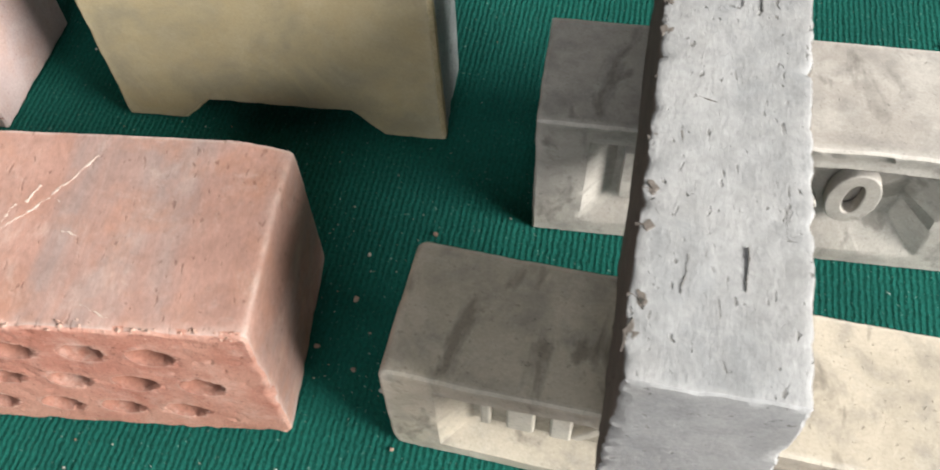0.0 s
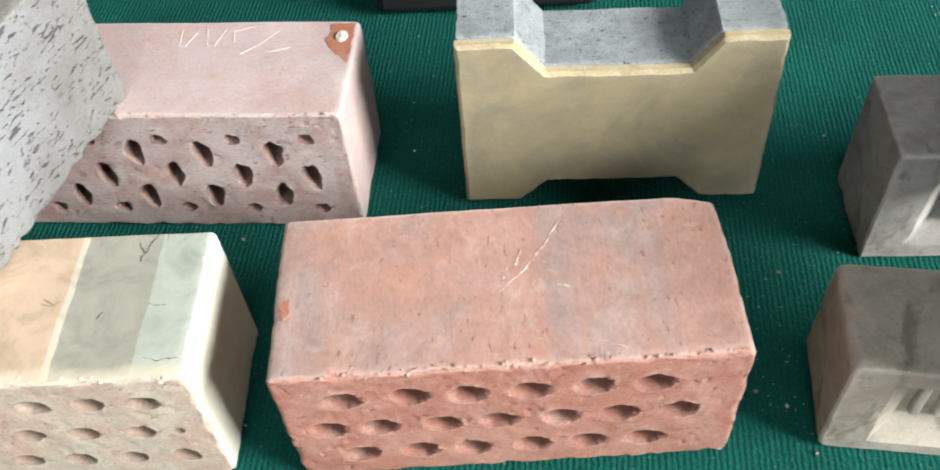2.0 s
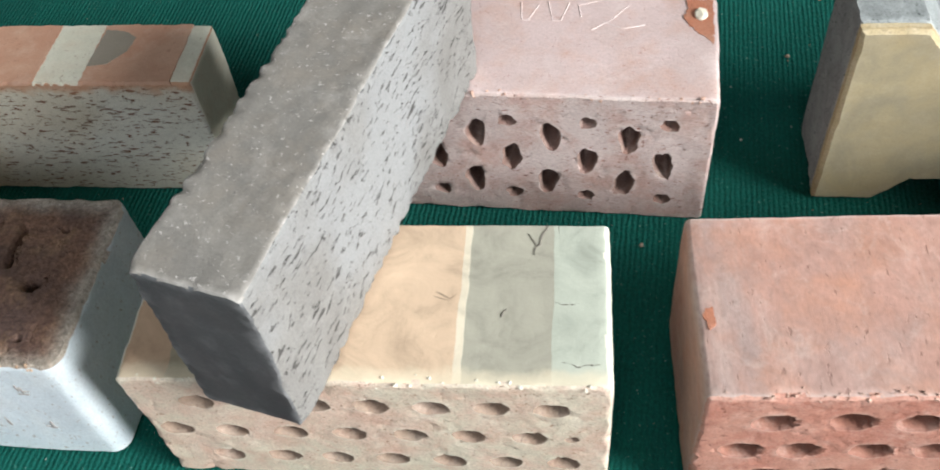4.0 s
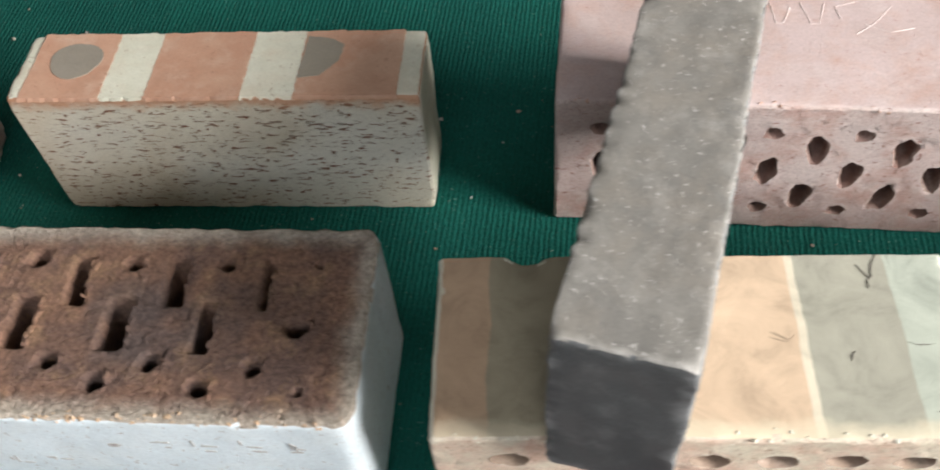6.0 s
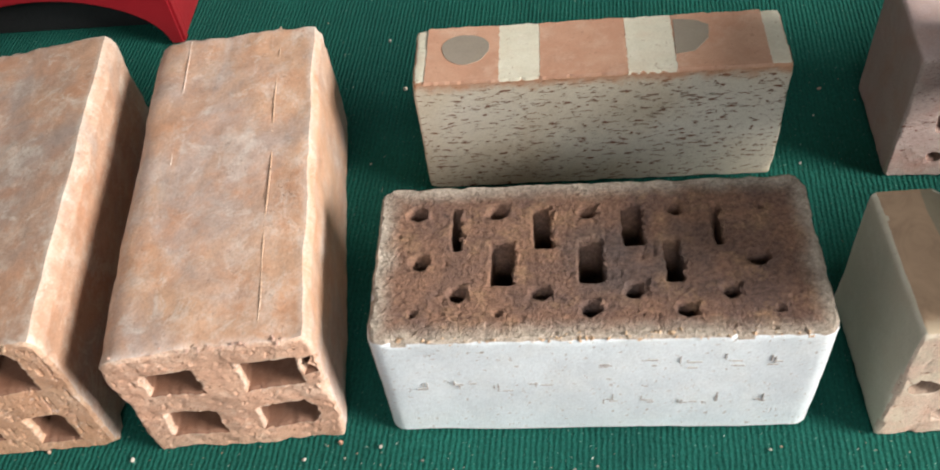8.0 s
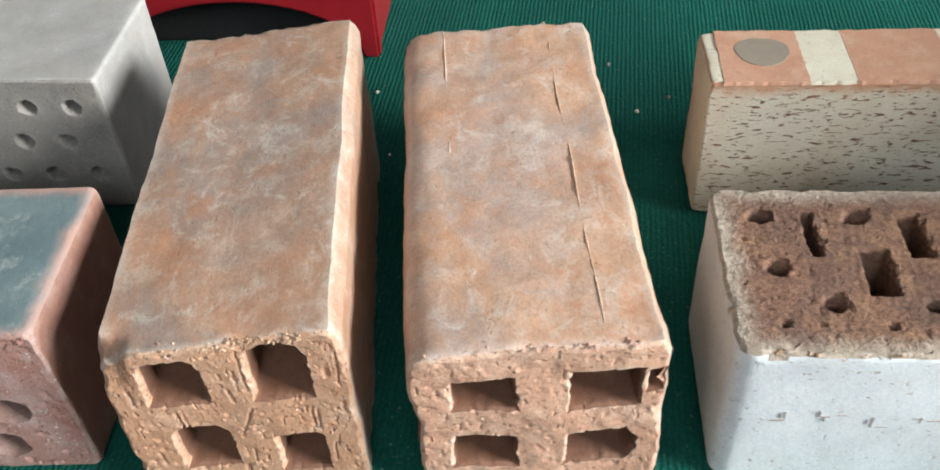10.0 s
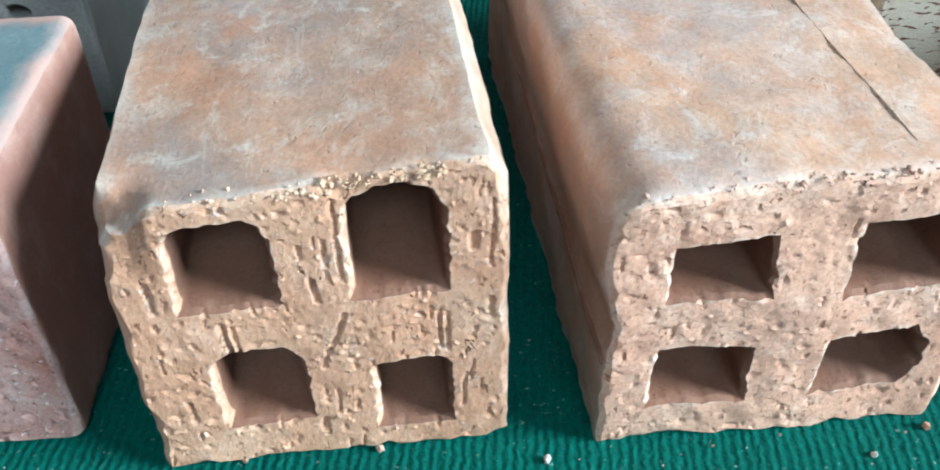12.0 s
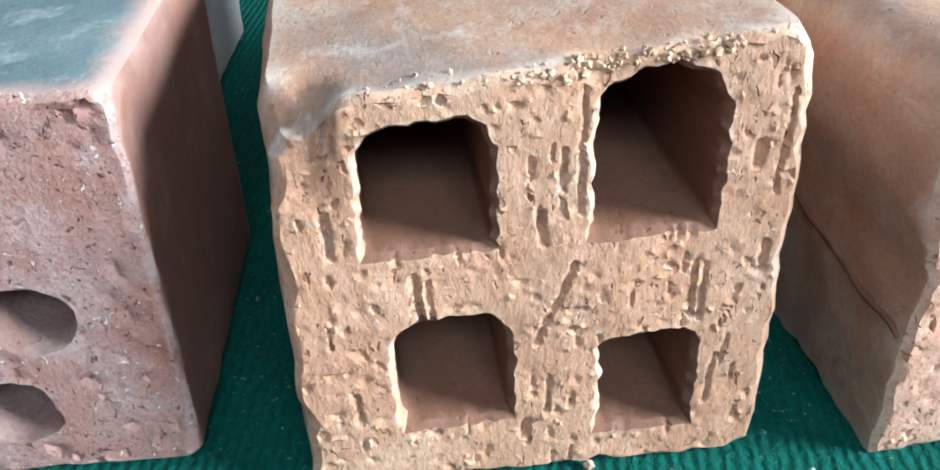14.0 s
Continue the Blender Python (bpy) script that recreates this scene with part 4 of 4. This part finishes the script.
hol = [wobbly([(0.0185, 0.0635), (0.048, 0.0635), (0.048, 0.0845), (0.0195, 0.083)], 0.0008, s=6), wobbly([(0.072, 0.0595), (0.1035, 0.062), (0.1035, 0.088), (0.074, 0.086)], 0.0008, s=7),
       wobbly([(0.018, 0.0175), (0.0478, 0.0175), (0.0478, 0.040), (0.0195, 0.040)], 0.0008, s=8), wobbly([(0.071, 0.018), (0.098, 0.018), (0.1032, 0.025), (0.1034, 0.034), (0.099, 0.042), (0.072, 0.041)], 0.0008, s=9),
       wobbly([(0.1075, 0.072), (0.1128, 0.074), (0.1125, 0.087), (0.1075, 0.086)], 0.0006, s=10)]
OUT2 = [(0.002, 0.0), (0.114, 0.0), (0.1165, 0.01), (0.1155, 0.098), (0.112, 0.104), (0.06, 0.1035), (0.014, 0.1022), (0.008, 0.1010), (0.0035, 0.0982), (0.001, 0.0940), (0.0, 0.088), (0.0, 0.07), (0.003, 0.055)]
hollow2 = empty("hollow_clay_block", stand(-1.050, 0.140, 0, 5.0), "pale orange hollow clay block with rectangular openings and scored top", "brick", "hollow blocks")
part("body", block(OUT2, hol, 0.262, seed=13, slots=front_slot, fine=0.0010, hole_slot=2, pit=0.0011, lit_mouth=True, ragged=0.0017, chip=0.0026, edge=0.0016, step=0.004, wave=0.0019, bend=taper(-0.018)), ["hollow_top_pale", "hollow_cut_pale", "hollow_hole"], hollow2)
bm = bmesh.new()
stroke(bm, [(0.088 - 0.018 * y + 0.0006 * math.sin(y * 60), y) for y in [0.004 + 0.026 * i for i in range(11)]], 0.0007, 0.1034)
part("score_line", bm, "hollow_cut", hollow2)
bm = bmesh.new()
stroke(bm, [(0.025 - 0.018 * y, y) for y in [0.14 + 0.012 * i for i in range(11)]], 0.0007, 0.1022)
part("score_line", bm, "hollow_top_pale", hollow2)



def seam_line(bm, pts, r):
    """A dark crack along an upright side: a narrow strip that follows points on it."""
    rows = []
    for i, (x, y, z) in enumerate(pts):
        w = r * (0.5 + abs(noise.noise(Vector((y * 150, 3, z * 90)))) * 1.4)
        rows.append([bm.verts.new((x + 0.001, y, z - w)), bm.verts.new((x - 0.0006, y, z - w * 0.5)), bm.verts.new((x - 0.0006, y, z + w * 0.5)), bm.verts.new((x + 0.001, y, z + w))])
    for a, b in zip(rows, rows[1:]):
        for k in range(3):
            bm.faces.new((a[k], a[k + 1], b[k + 1], b[k]))


bm = bmesh.new()
seam_line(bm, [(0.0022 - 0.018 * y, y, 0.036 + 0.08 * y + 0.002 * noise.noise(Vector((y * 70, 1, 4)))) for y in [0.003 + 0.004 * i for i in range(40)]], 0.0011)
part("side_crack", bm, "hollow_hole", hollow2, "dark crack along the side")

# plum-red brick with glazed blue-grey top
PLUM = [(0.237 - 0.0311 - 0.031 * i, 0.048) for i in range(6)] + [(0.237 - 0.0435 - 0.031 * i, 0.0206) for i in range(6)] + [(0.237 - 0.050 - 0.031 * i, 0.076) for i in range(5)]


def plum_slot(nrm, c):
    if nrm.y < -0.5 and c.y < 0.004:
        return 1
    return 2 if nrm.z > 0.6 and c.z > 0.09 else 0


plum = empty("glazed_brick", stand(-1.218 - 0.2367, 0.137, 0, 3), "plum-red perforated brick with a blue-grey glazed top", "brick", "sample bricks")
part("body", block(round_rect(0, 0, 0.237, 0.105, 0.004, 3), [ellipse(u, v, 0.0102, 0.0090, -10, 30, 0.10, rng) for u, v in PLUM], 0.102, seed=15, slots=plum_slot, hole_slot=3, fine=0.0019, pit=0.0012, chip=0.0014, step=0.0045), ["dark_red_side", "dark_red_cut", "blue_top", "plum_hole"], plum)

# grey perforated brick behind it
holes = [ellipse(0.237 - 0.02 - 0.03 * i - (0.012 if j % 2 else 0), 0.082 - 0.027 * j, 0.0058, 0.0052, 0, 14, 0.12, rng) for j in range(3) for i in range(6)]
grey = holed_brick("grey_brick", 0.237, 0.102, 0.1, holes, ["light_grey_top", "light_grey_cut"], stand(-1.262 - 0.237, 0.352, 0, 0), "pale grey perforated clay brick with round holes", 17, fine=0.003, pit=0.0006)

# speckled brick on edge with slip patches on top
speck = empty("speckled_brick", stand(-0.894, 0.346, 0, 0.2), "speckled cream brick on edge with terracotta and cream slip patches", "brick", "sample bricks")


def speck_slot(nrm, c):
    return 1 if abs(nrm.x) > 0.8 or nrm.z > 0.93 else 0


part("body", block(round_rect(0, 0, 0.242, 0.1005, 0.0022, 3), [], 0.055, seed=19, fine=0.004, slots=speck_slot, chip=0.0012, step=0.004), ["speckled", "cream_glaze"], speck)
for i, (a, b, mt, nm) in enumerate(((0.007, 0.0565, "terracotta_glaze", "terracotta_band"), (0.082, 0.1395, "terracotta_glaze", "terracotta_band"), (0.169, 0.229, "terracotta_glaze", "terracotta_band"), (0.0545, 0.0835, "cream_glaze", "cream_band"), (0.1385, 0.1705, "cream_glaze", "cream_band"))):
    part(nm, patch([(a, -0.0004), (b, -0.0004), (b + 0.001, 0.0548), (a + 0.001, 0.0548)], 0.1008, 0.0003 if "cream" in nm else 0.00045, ragged=0.0012, seed=i), mt, speck)
part("grey_spot", patch(ellipse(0.034, 0.031, 0.0165, 0.0155, 0, 30, 0.06, rng), 0.1013, 0.0003), "grey_stain", speck, "round grey slip spot")
part("grey_spot", patch([(0.1695, 0.014), (0.183, 0.016), (0.193, 0.028), (0.195, 0.042), (0.186, 0.048), (0.1715, 0.050)], 0.1013, 0.0003), "grey_stain", speck, "half-round grey slip spot")

# interlocking paver standing on its side
PAVER = [(0.0, 0.0), (0.0375, 0.0), (0.0555, 0.0185), (0.1415, 0.0185), (0.160, 0.0), (0.198, 0.0), (0.1955, 0.137), (0.158, 0.137), (0.1415, 0.114), (0.0540, 0.114), (0.0355, 0.137), (0.0, 0.137)]
pav = empty("interlocking_paver", stand(-0.267, 0.347, 0, -0.6), "sand-yellow faced grey concrete interlocking paver standing on edge", "paver", "sample bricks")


def paver_slot(nrm, c):
    return 0 if nrm.y < -0.75 else 1


part("face_layer", block(PAVER, [], 0.009, seed=21, edge=0.0022, chip=0.0007, fine=0.005, step=0.003, slots=paver_slot, rings=0.003), ["paver_face", "paver_edge"], pav, "sand-yellow coloured face layer")
core = block([(u * 0.994 + 0.0006, v * 0.994 + 0.0004) for u, v in PAVER], [], 0.054, seed=23, edge=0.001, chip=0.0018, wave=0.0009, fine=0.005, step=0.003)
bmesh.ops.translate(core, verts=core.verts, vec=(0, 0.0085, 0))
part("core", core, "paver_core", pav, "porous grey concrete core")


# two cast bricks with a sunk panel and raised characters
def frogged(m, w, h, d, panel, inner, deep, mats, label, seed, r, lip=0.0):
    thing = empty("frogged_brick", m, label, "brick", "frogged bricks")

    def over(p):
        return Vector((p.x, p.y, p.z - lip)) if p.z < 0.002 and p.y > h - 0.004 else p

    u0, v0, u1, v1 = panel
    part("body", block(round_rect(0, 0, w, h, r, 4), [[(u0, v0), (u1, v0), (u1, v1), (u0, v1)]], d, seed=seed, fine=0.004, frog=(inner, deep), hole_slot=0, chip=0.0005, pit=0.0001, bend=over if lip else None), mats, thing)
    return thing


def letter(text, size, u, v, y, thing, mat):
    cu = bpy.data.curves.new("letter", "FONT")
    cu.body, cu.size, cu.extrude, cu.bevel_depth = text, size, 0.003, 0.0008
    cu.offset = 0.0008
    tmp = new("letter_shape", cu)
    bpy.context.view_layer.update()
    me = bpy.data.meshes.new_from_object(tmp.evaluated_get(bpy.context.evaluated_depsgraph_get()))
    bpy.data.objects.remove(tmp)
    me.transform(pose(u, y, v, 90))
    me.materials.clear()
    me.materials.append(MAT[mat])
    ob = new("letter", me)
    ob.parent = thing
    return ob


b1 = frogged(stand(-0.013, 0.289, 0, -1.8), 0.226, 0.0945, 0.069, (0.026, 0.0135, 0.2, 0.080), (0.041, 0.031, 0.184, 0.0785), 0.012, "grey_cast", "grey cast brick with raised characters in a sunk panel", 25, 0.002, lip=0.0016)
letter("B", 0.05, 0.042, 0.036, 0.0062, b1, "grey_cast")
letter(".", 0.05, 0.133, 0.042, 0.0062, b1, "grey_cast")
letter("0", 0.05, 0.146, 0.036, 0.0062, b1, "grey_cast")
b2 = frogged(stand(-0.069, 0.157, 0, -6.5), 0.235, 0.082, 0.067, (0.024, 0.010, 0.21, 0.069), (0.038, 0.024, 0.196, 0.0675), 0.012, "tan_cast", "sandy cast brick with worn raised characters in a sunk panel", 27, 0.006)
for u, wd, lean in ((0.042, 0.005, 0), (0.054, 0.013, 0), (0.074, 0.010, 0), (0.092, 0.005, 35), (0.105, 0.014, 0), (0.128, 0.012, 0)):
    bm = cube(-wd / 2, 0, -0.016, wd / 2, 0.008, 0.016, bev=0.0012)
    bmesh.ops.transform(bm, matrix=pose(u + wd / 2, 0.0075, 0.045, 0, lean, 0), verts=bm.verts)
    part("raised_mark", bm, "tan_cast", b2)


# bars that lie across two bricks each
# dark bar's end is near black; pale bar's sides are darker than its top
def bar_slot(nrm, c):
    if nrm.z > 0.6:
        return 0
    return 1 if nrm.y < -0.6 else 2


def bar(name, m, w, h, length, mats, label, seed, slots):
    thing = empty(name, m, label, "brick", "bars lying across two bricks")
    part("body", block(round_rect(0, 0, w, h, 0.0012, 2), [], length, seed=seed, fine=0.004, slots=slots, chip=0.0020, edge=0.0008, wave=0.0010, step=0.0022, ragged=0.0022), mats, thing)
    return thing


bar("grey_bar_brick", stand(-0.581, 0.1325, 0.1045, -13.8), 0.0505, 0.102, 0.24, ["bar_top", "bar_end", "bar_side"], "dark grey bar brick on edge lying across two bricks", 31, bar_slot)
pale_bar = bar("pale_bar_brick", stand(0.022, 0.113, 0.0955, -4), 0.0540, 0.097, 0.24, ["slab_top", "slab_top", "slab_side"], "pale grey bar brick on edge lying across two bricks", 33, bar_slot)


rb = random.Random(14)
for i in range(10):
    bm = bmesh.new()
    x, y = rb.uniform(0.008, 0.046), rb.uniform(0.01, 0.23)
    dx, dy = rb.uniform(-0.002, 0.002), rb.uniform(0.006, 0.022)
    if i % 3 == 0:
        dx, dy = rb.uniform(0.004, 0.009), rb.uniform(-0.002, 0.002)
    shallow(bm, [(x, y), (x + dx * 0.6, y + dy * 0.5), (x + dx, y + dy)], 0.00024, 0.0969, 0.0003, 0.0005)
    part("scratch", bm, "slab_side", pale_bar, "dark scratch")
for i in range(11):
    bm = bmesh.new()
    y, k = 0.012 + 0.0205 * i + rb.uniform(-0.006, 0.006), rb.uniform(0.003, 0.007)
    shallow(bm, [(-0.0004, y), (k * 0.5, y + rb.uniform(-0.001, 0.001)), (k, y + rb.uniform(-0.002, 0.002))], rb.uniform(0.0018, 0.0042), 0.0966, 0.0004)
    part("chipped_edge", bm, "slab_side", pale_bar, "dark chip in the edge")


# crumbs of clay that stick along the torn edges
def edge_crumbs(thing, pts, count, size, mat, label, seed):
    rng = random.Random(seed)
    bm = bmesh.new()
    for _ in range(count):
        f = rng.uniform(0, len(pts) - 1.0001)
        (ax, ay, az), (bx, by, bz) = pts[int(f)], pts[int(f) + 1]
        t = f - int(f)
        rr = size * (0.35 + 0.65 * rng.random() ** 2)
        c = (ax + (bx - ax) * t, ay + (by - ay) * t + rng.gauss(0, 0.0012), az + (bz - az) * t + rng.gauss(0, 0.0009) - 0.0008)
        q = bmesh.ops.create_icosphere(bm, subdivisions=1, radius=rr, matrix=pose(*c, rng.uniform(0, 360), rng.uniform(0, 360)))["verts"]
        for v in q:
            v.co += noise.noise_vector(v.co * 700) * rr * 0.8
    part("crumbly_edge", bm, mat, thing, label)


MAT["pale_crumb"] = clay("pale_clay_crumb", (0.52, 0.33, 0.26), (0.56, 0.38, 0.30), (0.50, 0.29, 0.22), wear=0.0)
MAT["ochre_crumb"] = clay("ochre_clay_crumb", (0.56, 0.39, 0.25), (0.50, 0.32, 0.20), (0.60, 0.46, 0.33), wear=0.0)
edge_crumbs(red, [(0.004, 0.002, 0.1030), (0.233, 0.002, 0.1030)], 190, 0.0011, "pale_crumb", "pale crumbly lip of the cut edge", 1)
edge_crumbs(hollow, [(0.019, 0.002, 0.1066), (0.05, 0.002, 0.1085), (0.103, 0.002, 0.1130)], 70, 0.0008, "hollow_cut", "ochre crumbs along the torn edge", 2)
edge_crumbs(hollow, [(0.048, 0.001, 0.1070), (0.070, 0.0015, 0.1095), (0.092, 0.001, 0.1110)], 130, 0.0010, "ochre_crumb", "yellow crumbly band above the taller opening", 12)
edge_crumbs(hollow2, [(0.008, 0.002, 0.1015), (0.06, 0.002, 0.1035), (0.112, 0.002, 0.1035)], 110, 0.0010, "pale_crumb", "pale crumbs along the torn edge", 3)
edge_crumbs(plum, [(0.004, 0.002, 0.1045), (0.233, 0.002, 0.1045)], 110, 0.0013, "pale_crumb", "pale crumbs along the cut edge", 4)
edge_crumbs(pink, [(0.01, 0.002, 0.1035), (0.234, 0.002, 0.1035)], 90, 0.0014, "pale_crumb", "pale crumbs along the cut edge", 5)
edge_crumbs(white, [(0.008, 0.001, 0.0955), (0.229, 0.001, 0.0955)], 150, 0.0014, "ochre_crumb", "scorched crumbs along the edge", 6)
edge_crumbs(cream, [(0.006, 0.002, 0.1028), (0.229, 0.002, 0.1028)], 60, 0.0012, "cream_end", "cream crumbs along the cut edge", 7)


# ---------------------------------------------------------------- things at the back of the table
def red_stand():
    t = empty("red_plastic_stand", stand(-1.236, 0.53, 0, 0), "glossy dark red plastic stand with an arched opening", "stand")
    out = [(-0.116, 0.0), (-0.102, 0.0)]
    out += [(-0.102 * math.cos(a), 0.051 * math.sin(a)) for a in [math.pi * i / 24 for i in range(1, 24)]]
    out += [(0.102, 0.0), (0.116, 0.0), (0.116, 0.11), (-0.116, 0.11)]
    bm = bmesh.new()
    lo = [bm.verts.new((x, 0.0, z)) for x, z in out]
    hi = [bm.verts.new((x, 0.012, z)) for x, z in out]
    bm.faces.new(lo)
    bm.faces.new(list(reversed(hi)))
    for i in range(len(out)):
        bm.faces.new((lo[i], hi[i], hi[(i + 1) % len(out)], lo[(i + 1) % len(out)]))
    bmesh.ops.recalc_face_normals(bm, faces=bm.faces)
    bmesh.ops.bevel(bm, geom=[e for e in bm.edges if e.calc_face_angle(0) > 1.0], offset=0.0025, segments=2, affect="EDGES")
    part("arched_front", bm, "red_plastic", t)
    part("top", cube(-0.114, 0.0125, 0.098, 0.114, 0.26, 0.11, bev=0.003), "red_plastic", t)
    part("side", cube(-0.114, 0.0125, 0.0, -0.106, 0.26, 0.0975, bev=0.002), "red_plastic", t)
    part("side", cube(0.106, 0.0125, 0.0, 0.114, 0.26, 0.0975, bev=0.002), "red_plastic", t)
    # black block put in for the shade behind the arched opening
    part("shade_block", cube(-0.1055, 0.03, 0.0, 0.1055, 0.25, 0.09, bev=0.002), "black", t, "black block standing for the shade inside")


red_stand()


def black_case():
    t = empty("black_case", stand(-0.345, 0.556, 0, 0), "black rubber-edged case at the back of the table", "case")
    part("body", cube(0, 0, 0.004, 0.183, 0.22, 0.12, bev=0.006), "black", t)
    part("lid", cube(-0.002, -0.002, 0.1205, 0.185, 0.222, 0.15, bev=0.006), "black", t)
    for x in (0.02, 0.15):
        part("foot", cube(x, 0.02, 0, x + 0.015, 0.035, 0.004), "black", t)


black_case()


# ---------------------------------------------------------------- crumbs
def crumbs():
    rng = random.Random(21)
    bm = bmesh.new()
    spots = [(rng.uniform(-1.6, 0.3), rng.uniform(0.112, 0.55)) for _ in range(420)]
    spots += [(rng.gauss(-0.09, 0.03), rng.gauss(0.23, 0.05)) for _ in range(60)]
    spots += [(rng.uniform(-1.3, 0.1), rng.uniform(0.11, 0.145)) for _ in range(160)]
    spots += [(rng.gauss(-0.92, 0.016), rng.gauss(0.13, 0.012)) for _ in range(22)]
    for x, y in spots:
        r = 0.0003 + 0.0015 * rng.random() ** 6
        q = bmesh.ops.create_icosphere(bm, subdivisions=1, radius=r, matrix=pose(x, y, r * 0.3, rng.uniform(0, 360), rng.uniform(0, 360)))["verts"]
        for v in q:
            v.co += noise.noise_vector(v.co * 900) * r * 0.7
    tagged(link("brick_crumbs", bm, "crumb"), "loose crumbs and dust of brick scattered on the carpet", "crumbs", kind="stuff")


crumbs()
